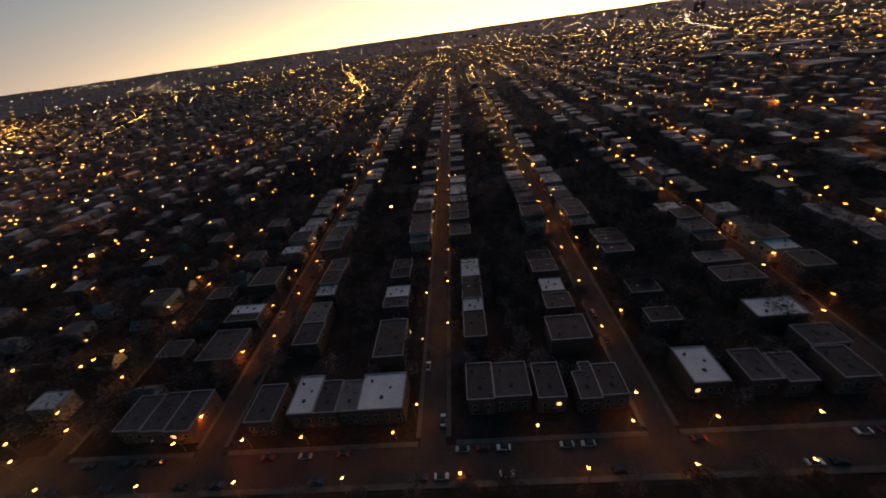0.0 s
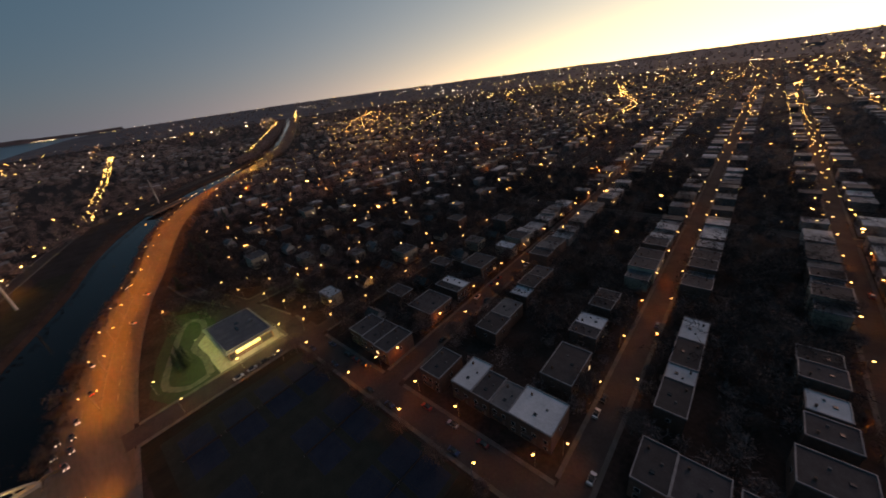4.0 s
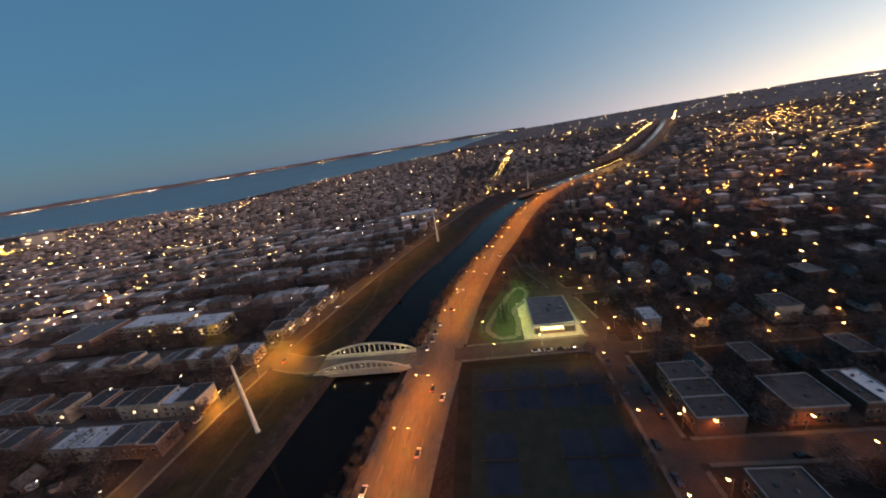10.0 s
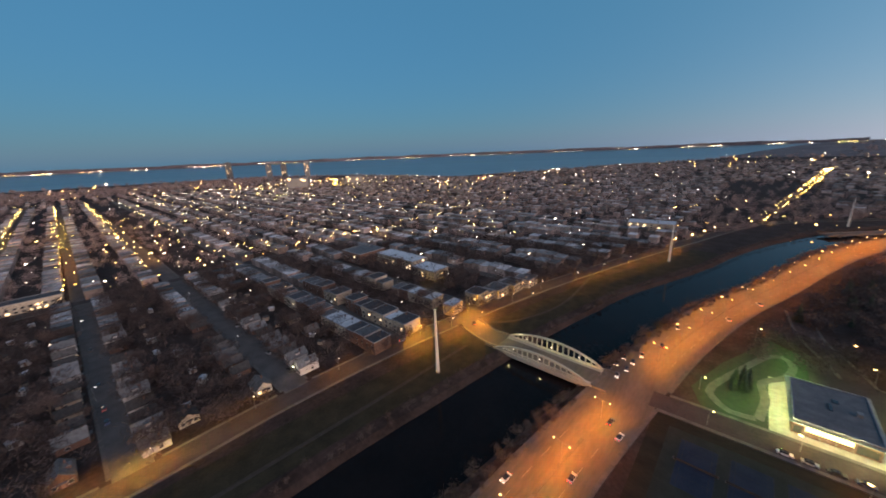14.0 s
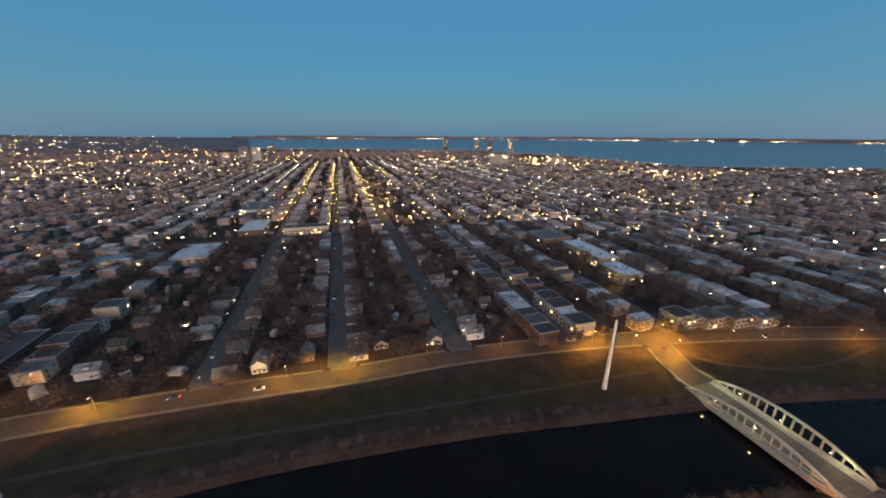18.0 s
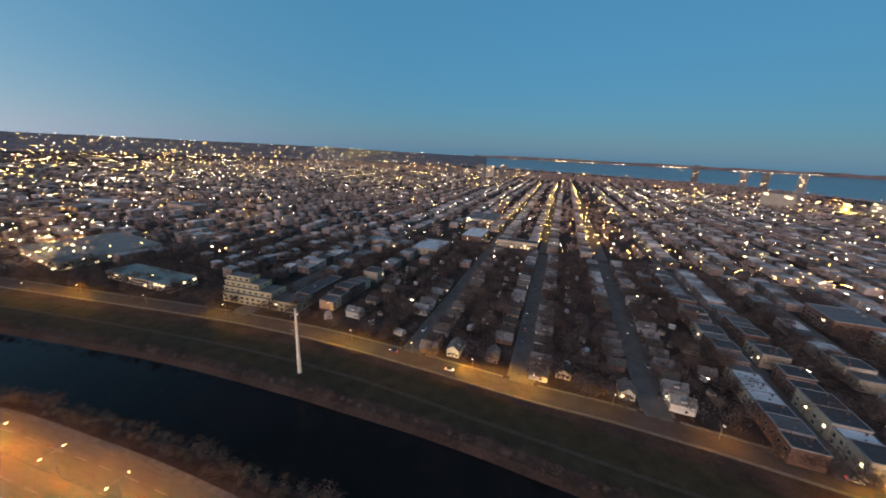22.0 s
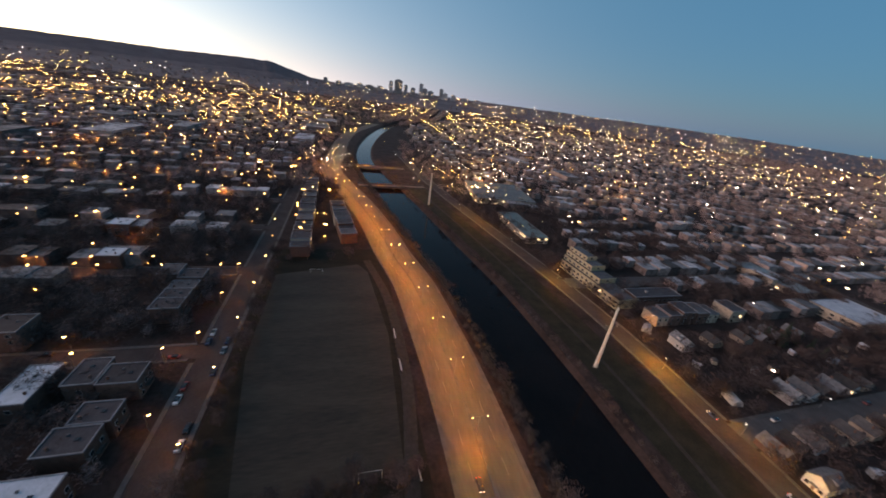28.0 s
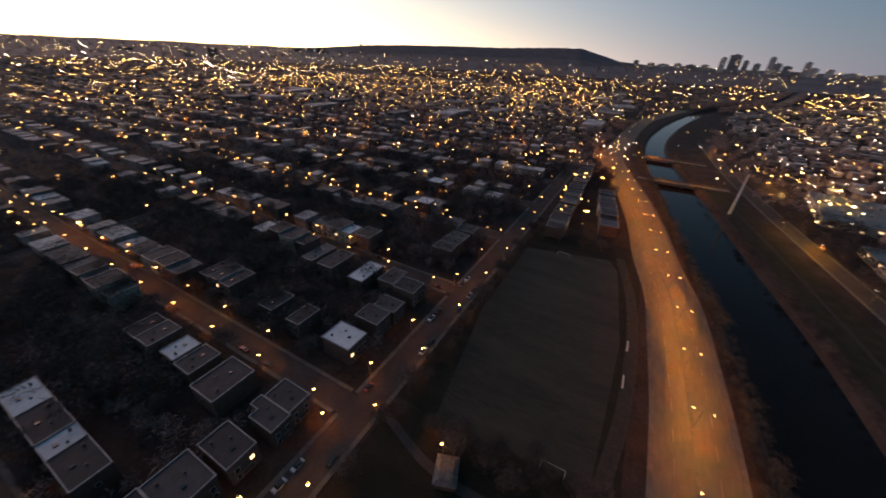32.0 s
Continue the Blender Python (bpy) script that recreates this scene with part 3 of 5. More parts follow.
PYLONS = [(-111, -108), (106, -119), (-372, -52), (358, -88), (-640, 90)]
first.matrix_basis = pose(*PYLONS[0], 0, 0, 0, 10)
for p in PYLONS[1:]:
    copy_thing(first, pose(*p, 0, 0, 0, 10))

# ---- lamps ----
def light(x, y, z, watts, colour, radius=0.35, spot=True):
    key = (round(watts), colour, spot)
    if key not in light.made:
        d = bpy.data.lights.new("lamp_light", "SPOT" if spot else "POINT")
        d.energy, d.color, d.shadow_soft_size = watts, colour, radius
        if spot:
            d.spot_size, d.spot_blend = radians(150), 0.6
        light.made[key] = d
    new("lamp_light", light.made[key]).matrix_basis = pose(x, y, z)


light.made = {}


def throw(x, y, z, heading, watts, colour):
    """A street lantern's light, thrown along the road to one side."""
    key = (watts, colour, "throw")
    if key not in light.made:
        d = bpy.data.lights.new("lamp_light", "SPOT")
        d.energy, d.color, d.shadow_soft_size, d.spot_size, d.spot_blend = watts, colour, 0.5, radians(130), 1.0
        light.made[key] = d
    new("lamp_light", light.made[key]).matrix_basis = pose(x, y, z, 0, 0, heading) @ pose(0, 0, 0, 0, -48, 0)


ORANGE, AMBER = (1.0, 0.255, 0.006), (1.0, 0.23, 0.02)


def twin_lamp():
    c = thing("street_lamp", "twin-armed lamp post in the boulevard's median", "street lamp", group="lamps along the boulevard")
    part("pole", Geo().rod((0, 0, 0), (0, 0, 9.2), 0.13, 0.08), STEEL, c)
    for s in (-1, 1):
        a = part("arm", Geo().rod((0, 0, 9.0), (0, s * 2.9, 9.4), 0.06, 0.05, 6).box(-0.3, 0.3, s * 2.9 - 0.4, s * 2.9 + 0.4, 9.32, 9.5), STEEL, c)
        part("bulb", Geo().box(-0.33, 0.33, s * 2.9 - 0.26, s * 2.9 + 0.26, 9.08, 9.3), SODIUM, a, "glowing orange lamp glass")
    return c


def street_lamp():
    c = thing("street_lamp", "slim street lamp with a glowing amber head", "street lamp", group="lamps along the streets")
    part("pole", Geo().rod((0, 0, 0), (0, 0, 7.2), 0.1, 0.06), STEEL, c)
    a = part("arm", Geo().rod((0, 0, 7.1), (0, 1.3, 7.4), 0.05, 0.04, 6).box(-0.22, 0.22, 0.95, 1.6, 7.34, 7.48), STEEL, c)
    part("bulb", Geo().box(-0.34, 0.34, 0.95, 1.6, 6.98, 7.32), WARM, a, "glowing amber lamp glass")
    return c


def small_lamp():
    c = thing("street_lamp", "slim street lamp with a small pale head", "street lamp", group="lamps along the streets")
    part("pole", Geo().rod((0, 0, 0), (0, 0, 7.2), 0.1, 0.06), STEEL, c)
    a = part("arm", Geo().rod((0, 0, 7.1), (0, 1.3, 7.4), 0.05, 0.04, 6).box(-0.22, 0.22, 0.95, 1.6, 7.34, 7.48), STEEL, c)
    part("bulb", Geo().box(-0.25, 0.25, 1.0, 1.6, 7.12, 7.33), WHITE, a, "glowing pale lamp glass")
    return c


TWIN, LAMP, SMALL = twin_lamp(), street_lamp(), small_lamp()
used = []


def along(line, step, start=0.0):
    """Points and headings every so many metres."""
    out, run, want = [], 0.0, start
    for a, b in zip(line, line[1:]):
        d = (b - a).length
        while want <= run + d:
            out.append((a.lerp(b, (want - run) / d), math.degrees(math.atan2((b - a).y, (b - a).x))))
            want += step
        run += d
    return out


def set_lamp(proto, x, y, rz, watts, colour, off=0.0, h=6.5):
    m = pose(x, y, 0.1, 0, 0, rz)
    if proto.get("spare") is None and proto.name not in used:
        proto.matrix_basis = m
        used.append(proto.name)
    else:
        copy_thing(proto, m)
    if watts:
        q = m @ Vector((0, off, h))
        light(q.x, q.y, q.z, watts, colour)


blvd_near = [p for p in blvd_line if -700 < p.x < 560]
for p, a in along(blvd_near, 30.0, 8.0):
    if -176 < p.x < -137:
        continue
    set_lamp(TWIN, p.x, p.y, a, 0, ORANGE)
    if p.x < 480:
        for s in (-1, 1):
            throw(p.x, p.y, 8.6, a + (0 if s > 0 else 180), 36000, ORANGE)
for p, a in along([p for p in blvd_line if -1500 < p.x < -700], 60.0):
    throw(p.x, p.y, 9.5, a, 170000, (1.0, 0.5, 0.08))
for x in (-138, -104, -73, -40, -6, 29, 57, 86, 118, 150, 182, 214):
    set_lamp(LAMP, x, 47.0, 0, 1700, AMBER, 1.2)
for x in (-101, -77, -57, -27, 18, 46, 70, 98, 140, 172, 204):
    set_lamp(LAMP, x, 62.0, 180, 1800, AMBER, 1.2)
for x in NORTH_X[:5]:
    for k in range(11):
        y = 70 + k * 29
        near = x < 220 and y < 330
        set_lamp(LAMP, x - 6.4, y, -90, 2100 if near else 0, AMBER, 1.2)
        if k:
            set_lamp(LAMP, x + 6.4, y - 16 + 24, 90, 2100 if near else 0, AMBER, 1.2)
for x, y, w in ((100, -155, 6800), (27, -155, 6500), (-4, -154, 5600), (192, -150, 5200), (306, -132, 5200), (250, -139, 900), (140, -158, 900), (62, -157, 1500), (-40, -154, 1200), (-80, -150, 1200), (-131, -141, 11000), (-168, -122, 13000), (-171, -148, 13000), (-173, -137, 6500), (-150, -132, 5000), (-205, -121, 1500), (-240, -116, 1500), (-275, -102, 2400), (-310, -92, 2000), (-345, -80, 2400), (-380, -68, 2000), (-420, -56, 2400), (340, -119, 2400)):
    set_lamp(SMALL, x, y, 0, 0, ORANGE)
    for s in (0, 180):
        throw(x, y + 1.2, 6.9, s + 4, 6.0 * w, (1.0, 0.40, 0.025))
for x, y, w in ((71, -405, 14000), (64, -510, 12000), (64, -455, 9000), (142, -205, 5000), (134, -180, 4500), (179, -397, 9000), (259, -397, 10000), (212, -428, 7000), (30, -404, 4000), (-35, -404, 4000), (-100, -404, 6000), (-175, -395, 7000), (-303, -416, 16000), (-270, -414, 9000)):
    set_lamp(SMALL, x, y, 0, w, ORANGE, 1.2)
for x, y in ((428, -40), (428, -75), (534, -30), (534, -62), (440, 24), (470, 12), (510, 30), (545, 36)):
    throw(x, y, 9.0, 0, 26000, ORANGE)
    throw(x, y, 9.0, 180, 26000, ORANGE)
for x in SOUTH_X[2:7]:
    for y in (-222, -330):
        set_lamp(SMALL, x + 5.6, y + (x % 7), 90, 90 if x > -200 else 0, (1.0, 0.72, 0.42), 1.2)
for x, y in ((-175, -7), (-243, 11), (-165, 46), (-152, -2)):
    set_lamp(LAMP, x, y, 0, 1350, AMBER, 1.2)
set_lamp(LAMP, 58, 23, 90, 1500, AMBER, 1.2)
for x in (-163.5, -148):
    for y in (-90, -71, -52):
        light(x + (1.5 if x < -156 else -1.5), y, 3.2, 560, (1.0, 0.88, 0.36), spot=False)
for x in (-149, -165):
    light(x, -101, 2.0, 800, (1.0, 0.84, 0.3), spot=False)
for x, y in ((-199.5, -197), (-206, -255)):
    light(x, y, 6.0, 3200, (1.0, 0.66, 0.10), spot=False)

# ---- houses ----
def window(parent, x, y, z, w, h, face, lit=False):
    """A framed window on a wall that looks along face (0: -y, 1: +x, 2: +y, 3: -x)."""
    u = ((0, -1), (1, 0), (0, 1), (-1, 0))[face]
    g = Geo()
    for half, low, high, out in ((w / 2 + 0.12, z - 0.12, z + h + 0.12, 0.06), (w / 2, z, z + h, 0.09)):
        a, b = (x - half, x + half) if u[0] == 0 else sorted((x - u[0] * 0.02, x + u[0] * out))
        c, d = (y - half, y + half) if u[1] == 0 else sorted((y - u[1] * 0.02, y + u[1] * out))
        g.box(a, b, c, d, low, high)
    o = part("window", g, SIDING, parent)
    o.data.materials.append(LITPANE if lit else GLASS)
    for i in range(6, 12):
        o.data.polygons[i].material_index = 1


def flat_house(w, d, h, roof, wall, label, lit=(), notch=0.0, plain=False):
    """A flat-roofed town house; its front looks along -y, its base is centred on the origin."""
    c = thing("town_house", label, "house")
    x, y = w / 2, d / 2
    foot = [(-x, -y), (x, -y), (x, y), (-x, y)] if not notch else [(-x, -y), (x, -y), (x, y), (-x + notch, y), (-x + notch, y - notch * 1.2), (-x, y - notch * 1.2)]
    part("wall", Geo().prism(foot, -0.3, h), wall, c)
    part("roof", Geo().prism([(a * 0.97, b * 0.97) for a, b in foot], h, h + 0.08), roof, c)
    g = Geo()
    ps = foot + foot[:1]
    for (a, b), (e, f) in zip(ps, ps[1:]):
        if abs(a - e) > abs(b - f):
            g.box(min(a, e) - 0.12, max(a, e) + 0.12, b - 0.16, b + 0.16, h - 0.1, h + 0.38)
        else:
            g.box(a - 0.16, a + 0.16, min(b, f) + 0.16, max(b, f) - 0.16, h - 0.1, h + 0.38)
    part("parapet", g, PARAPET, c)
    n = 2 if plain else max(2, int(w / 3.2))
    storeys = max(1, int(h / 3.0))
    k = 0
    for s in range(storeys):
        for i in range(n):
            px = -x + (i + 0.5) * w / n
            if s == 0 and i == n // 2:
                part("door", Geo().box(px - 0.5, px + 0.5, -y - 0.07, -y, 0.3, 2.4), DOOR, c)
            else:
                window(c, px, -y, 0.9 + s * 3.0, 1.3, 1.5, 0, k in lit)
            k += 1
    if not plain:
        window(c, 0, y, 3.9, 1.4, 1.4, 2)
        window(c, x, 0, 3.9, 1.1, 1.4, 1)
    part("vent", Geo().box(x * 0.3, x * 0.3 + 0.6, y * 0.1, y * 0.1 + 0.6, h + 0.08, h + 0.6), ROOF_MID, c)
    part("chimney", Geo().box(-x * 0.6, -x * 0.6 + 0.6, y * 0.5, y * 0.5 + 0.6, h + 0.08, h + 1.2), BRICK, c)
    if plain:
        return c
    part("skylight", Geo().box(-0.6, 0.6, -y * 0.45, -y * 0.45 + 1.2, h + 0.08, h + 0.4, 0.1, 0.1), GLASS, c)
    b = part("balcony", Geo().box(-1.6, 1.6, -y - 1.5, -y, 3.0, 3.15), CONCRETE, c)
    part("railing", Geo().box(-1.6, 1.6, -y - 1.5, -y - 1.44, 3.15, 4.1), RUBBER, b)
    return c


def gable_house(w, d, h, rise, roof, wall, label, lit=(), dormer=False):
    """A small pitched-roof house, ridge along y, front along -y."""
    c = thing("gable_house", label, "house")
    x, y = w / 2, d / 2
    g = Geo().box(-x, x, -y, y, -0.3, h)
    g.add([(-x, -y, h), (x, -y, h), (0, -y, h + rise), (-x, y, h), (x, y, h), (0, y, h + rise)], [(0, 1, 2), (4, 3, 5)])
    part("wall", g, wall, c)
    e, o, t = 0.45, 0.4, 0.22
    r = Geo()
    for s in (-1, 1):
        k = rise / x
        xe, ze = s * (x + e), h - e * k
        a = [(xe, -y - o, ze), (0, -y - o, h + rise), (0, y + o, h + rise), (xe, y + o, ze)]
        b = [(q[0], q[1], q[2] + t) for q in a]
        r.add(a + b, [(0, 1, 2, 3), (7, 6, 5, 4), (0, 4, 5, 1), (3, 2, 6, 7), (0, 3, 7, 4), (1, 5, 6, 2)] if s < 0 else [(3, 2, 1, 0), (4, 5, 6, 7), (1, 5, 4, 0), (7, 6, 2, 3), (4, 7, 3, 0), (2, 6, 5, 1)])
    part("roof", r, roof, c)
    part("chimney", Geo().box(x * 0.35, x * 0.35 + 0.6, y * 0.3, y * 0.3 + 0.6, h, h + rise + 0.6), BRICK, c)
    part("door", Geo().box(-0.5, 0.5, -y - 0.07, -y, 0.2, 2.25), DOOR, c)
    for i, px in enumerate((-x * 0.6, x * 0.6)):
        window(c, px, -y, 0.9, 1.3, 1.3, 0, i in lit)
    window(c, x, y * 0.3, 0.9, 1.2, 1.2, 1, 3 in lit)
    window(c, -x, y * 0.3, 0.9, 1.2, 1.2, 3)
    if dormer:
        q = part("dormer", Geo().box(0.8, x * 0.85, -1.1, 1.1, h + 0.2, h + rise * 0.75), wall, c)
        part("dormer_roof", Geo().box(0.6, x * 0.95, -1.3, 1.3, h + rise * 0.75, h + rise * 0.75 + 0.18), roof, q)
    part("porch", Geo().box(-1.3, 1.3, -y - 1.3, -y, 2.5, 2.65), roof, c)
    return c


ROOFS = {"d": (ROOF_DARK, "dark gravel roof"), "m": (ROOF_MID, "grey membrane roof"), "p": (ROOF_PALE, "pale membrane roof")}
WALLS = {"b": (BRICK, "brown brick"), "s": (STONE, "beige brick"), "w": (SIDING, "white")}


def row_house(x0, x1, y0, y1, roof, front, wall="b", h=8.0, lit=(), notch=0.0):
    """front: the compass side that the door looks to."""
    w, d = x1 - x0 - 0.1, y1 - y0 - 0.1
    turn = {"s": 0, "e": 90, "n": 180, "w": -90}[front]
    if front in "ew":
        w, d = d, w
    c = flat_house(w, d, h, ROOFS[roof][0], WALLS[wall][0], f"{WALLS[wall][1]} town house with a {ROOFS[roof][1]}", lit, notch)
    c.matrix_basis = pose((x0 + x1) / 2, (y0 + y1) / 2, 0, 0, 0, turn)
    return c


random.seed(5)
# fronts on the park street
for r in ((-79, -69, 66, 80.5, "d", "b"), (-64.5, -55.5, 68, 83, "p", "b"), (-55.3, -47.6, 68, 80.5, "d", "b"), (-47.4, -40.2, 68.5, 80.5, "m", "b"), (-40, -24.5, 68, 82, "p", "b"),
          (-3, 6, 69.5, 84, "d", "b"), (6.2, 18, 70, 83.5, "d", "b"), (20, 29, 69, 82.5, "d", "b"), (33, 40, 68, 82, "d", "b"), (40.2, 48.5, 69, 81, "d", "b"),
          (-127, -117, 65.5, 79.5, "d", "b"), (-116.8, -107.6, 65, 80, "d", "b"), (-107.4, -98, 64.5, 80.2, "d", "b"), (69, 80, 71, 85, "p", "b"), (86, 95.5, 71, 83, "d", "b"), (96.5, 105, 70, 81, "d", "b"), (112, 122, 70, 82, "d", "b")):
    row_house(r[0], r[1], r[2], r[3], r[4], "s", r[5], 8.0 + random.uniform(-0.4, 0.6), (random.randrange(9),) if random.random() < 0.4 else (), 3.0 if r[0] == 33 else 0.0)
# rows along the side streets
for r in ((-39, -27, 90, 110, "d", "e"), (-40, -28.5, 119, 126, "d", "e"), (-40, -28.5, 126.2, 134.5, "p", "e"), (-39.5, -29.5, 141, 149, "d", "e"), (-39.5, -29.5, 149.2, 158, "d", "e"),
          (-76, -65, 100, 113, "d", "w"), (-76, -66, 113.2, 126.5, "m", "w"), (-76.5, -67, 132, 140, "p", "w"), (-77, -67, 140.2, 152, "d", "w"), (-77, -67, 152.2, 164, "d", "w"),
          (-116, -100, 95, 112, "d", "e"), (-116, -100, 117, 122, "d", "e"), (-116, -100, 122.2, 128.5, "p", "e"), (-118, -103, 144, 160, "d", "e"),
          (-3, 6, 97, 112, "d", "w"), (-3, 6, 112.2, 120.5, "p", "w"), (-3, 6, 120.7, 137.3, "d", "w"), (-3, 6, 137.5, 153, "p", "w"),
          (30, 45, 92.5, 105, "d", "e"), (32.5, 44, 111, 120.5, "d", "e"), (33, 43, 122, 131, "p", "e"), (31.5, 43.5, 135.5, 145, "d", "e"), (31.5, 43.5, 145.2, 155, "d", "e"),
          (69.5, 82, 116, 125, "d", "w"), (69, 81, 98.5, 106, "d", "w"), (107, 125, 97.5, 107, "p", "e"), (113, 126, 83, 92, "d", "e"), (107, 125, 118, 128, "d", "e"), (107, 125, 132, 140, "m", "e"), (70, 84, 147, 155, "d", "w"), (70, 84, 155.2, 163, "d", "w"), (70, 84, 163.2, 171, "d", "w"), (157, 166, 74, 86, "d", "s"), (166.2, 175, 74, 86, "d", "s"), (175.2, 184, 74, 86, "m", "s"), (187, 197, 74, 86, "d", "s"), (211, 222, 122, 134, "p", "e"), (258, 270, 139, 152, "p", "w")):
    row_house(*r[:6], "b", 7.6 + random.uniform(-0.5, 0.8), (random.randrange(9),) if random.random() < 0.35 else ())

# apartment blocks, school and shops south of the canal
def block(x0, x1, y0, y1, h, roof, wall, label, category="building", lit=0.15, step=3.4, name="apartment_block", m=None, bays=True, faces=(1, 2, 3)):
    c = thing(name, label, category, m if m is not None else pose((x0 + x1) / 2, (y0 + y1) / 2, 0))
    x, y = (x1 - x0) / 2, (y1 - y0) / 2
    part("wall", Geo().box(-x, x, -y, y, -0.3, h), wall, c)
    part("roof", Geo().box(-x + 0.3, x - 0.3, -y + 0.3, y - 0.3, h, h + 0.1), roof, c)
    g = Geo().box(-x - 0.1, x + 0.1, -y - 0.15, -y + 0.2, h - 0.1, h + 0.45).box(-x - 0.1, x + 0.1, y - 0.2, y + 0.15, h - 0.1, h + 0.45)
    g.box(-x - 0.1, -x + 0.25, -y + 0.2, y - 0.2, h - 0.1, h + 0.45).box(x - 0.25, x + 0.1, -y + 0.2, y - 0.2, h - 0.1, h + 0.45)
    part("parapet", g, PARAPET, c)
    for i in range(max(1, int(x * y / 120))):
        a, b = random.uniform(-x * 0.8, x * 0.8), random.uniform(-y * 0.7, y * 0.7)
        part("roof_unit", Geo().box(a - 1, a + 1, b - 0.8, b + 0.8, h + 0.1, h + 1.4), STEEL, c)
    if bays:
        for s in range(max(1, int(h / 3))):
            for f in faces:
                half = x if f in (0, 2) else y
                for i in range(int(2 * half / step)):
                    u = -half + (i + 0.5) * step
                    at = {0: (u, -y), 1: (x, u), 2: (u, y), 3: (-x, u)}[f]
                    window(c, *at, 0.9 + s * 2.9, min(2.2, step * 0.5), 1.4, f, random.random() < lit)
    return c


CREAM = mat("cream_render", (0.25, 0.22, 0.14), (0.35, 0.31, 0.21), 1.5)


def terrace_block():
    """Cream flats whose upper floors step back like stairs."""
    c = thing("apartment_block", "cream terraced apartment block stepping up beside the canal road", "apartments", pose(182, -166, 0, 0, 0, 4))
    for x0, x1, y0, y1, z0, z1 in ((-31, 29, -17, 0, -0.3, 6.2), (-9, 31, -18, -3.2, 6.2, 9.2), (4, 33, -19, -6.4, 9.2, 12.2), (14, 34, -19, -9.4, 12.2, 14.8)):
        part("storey", Geo().box(x0, x1, y0, y1, z0, z1), CREAM, c)
        part("roof", Geo().box(x0 + 0.3, x1 - 0.3, y0 + 0.3, y1 - 0.3, z1, z1 + 0.06), ROOF_MID, c)
        part("parapet", Geo().box(x0, x1, y1 - 0.25, y1 + 0.05, z1, z1 + 0.9).box(x0 - 0.05, x0 + 0.2, y0, y1 - 0.25, z1, z1 + 0.9), CREAM, c, "cream balcony parapet")
        n = int((x1 - x0) / 4.6)
        for s in ((0.9, 3.9) if z0 < 0 else (z0 + 0.9,)):
            for i in range(n):
                window(c, x0 + (i + 0.5) * (x1 - x0) / n, y1, s, 2.3, 1.5, 2, rnd0.random() < 0.06)
        window(c, x0, (y0 + y1) / 2, z0 + 1.2, 2.0, 1.4, 3)
    for x in (-20, 0, 20):
        part("roof_unit", Geo().box(x - 0.9, x + 0.9, -15, -13.4, 6.26, 7.6), STEEL, c)
    return c


rnd0 = random.Random(8)
terrace_block()
block(153, 164, -222, -183.5, 7.6, ROOF_DARK, BRICK, "three-storey brick wing behind the apartment block", "apartments", 0.08, 4.0)
block(255, 325, -178, -157, 6.0, mat("teal_membrane_roof", (0.09, 0.14, 0.145), (0.14, 0.20, 0.205), 5), STONE, "long two-storey school building with a teal roof", "school", 0.2, 4.0, "school")
block(-230.5, -211, -287, -232, 9.0, ROOF_PALE, STONE, "long pale-roofed school building", "school", 0.15, 4.0, "school")
block(-223, -204, -226, -198, 8.0, ROOF_PALE, STONE, "pale-roofed school wing with an amber-lit yard", "school", 0.15, 4.0, "school")
block(-224, -192, -322, -290, 11.0, ROOF_MID, BRICK, "tall brown brick school hall", "school", 0.05, 5.0, "school")
for x in (-196, -212, -228, -244):
    block(x - 7.5, x + 7.5, south_top(x) - 21, south_top(x) - 7.5, 6.4, ROOF_MID, STONE, "two-storey beige row building facing the canal road", "apartments", 0.1, 3.6)
block(112, 142, -376, -334, 7.0, ROOF_PALE, STONE, "broad white-roofed hall among bare trees", "hall", 0.05, 6.0, "hall")
block(83, 109, -469, -418, 7.0, ROOF_PALE, BRICK, "pale-roofed commercial hall by the cross street", "hall", 0.05, 6.0, "hall")
block(170, 190, -344, -338, 8.0, ROOF_PALE, STONE, "small pale hall beside a wide low roof", "hall", 0.0, 6.0, "hall", bays=False)
block(154, 208, -368, -345, 5.0, mat("blue_grey_membrane_roof", (0.13, 0.18, 0.20), (0.18, 0.24, 0.26), 6), STONE, "wide hall with a blue-grey roof", "hall", 0.1, 6.0, "hall")
block(90, 138, -604, -540, 7.0, ROOF_MID, STONE, "long pale-fronted shop building with a lit front", "shops", 0.5, 6.0, "shop_row", faces=(2,))
block(14, 62, -426, -412, 8.5, ROOF_DARK, STONE, "lit shop row on the cross street", "shops", 0.25, 4.0, "shop_row")

block(0, 84, 0, 74, 7.0, mat("slate_blue_membrane_roof", (0.07, 0.09, 0.10), (0.11, 0.135, 0.145), 7), STONE, "huge blue-grey roofed store on the south bank", "store", 0.3, 9.0, "store", m=pose(410, -192, 0, 0, 0, -8))
block(0, 26, 0, 54, 9.5, ROOF_PALE, STONE, "pale-roofed hall by the canal in the west", "hall", 0.3, 8.0, "hall", m=pose(-512, -96, 0, 0, 0, 8))

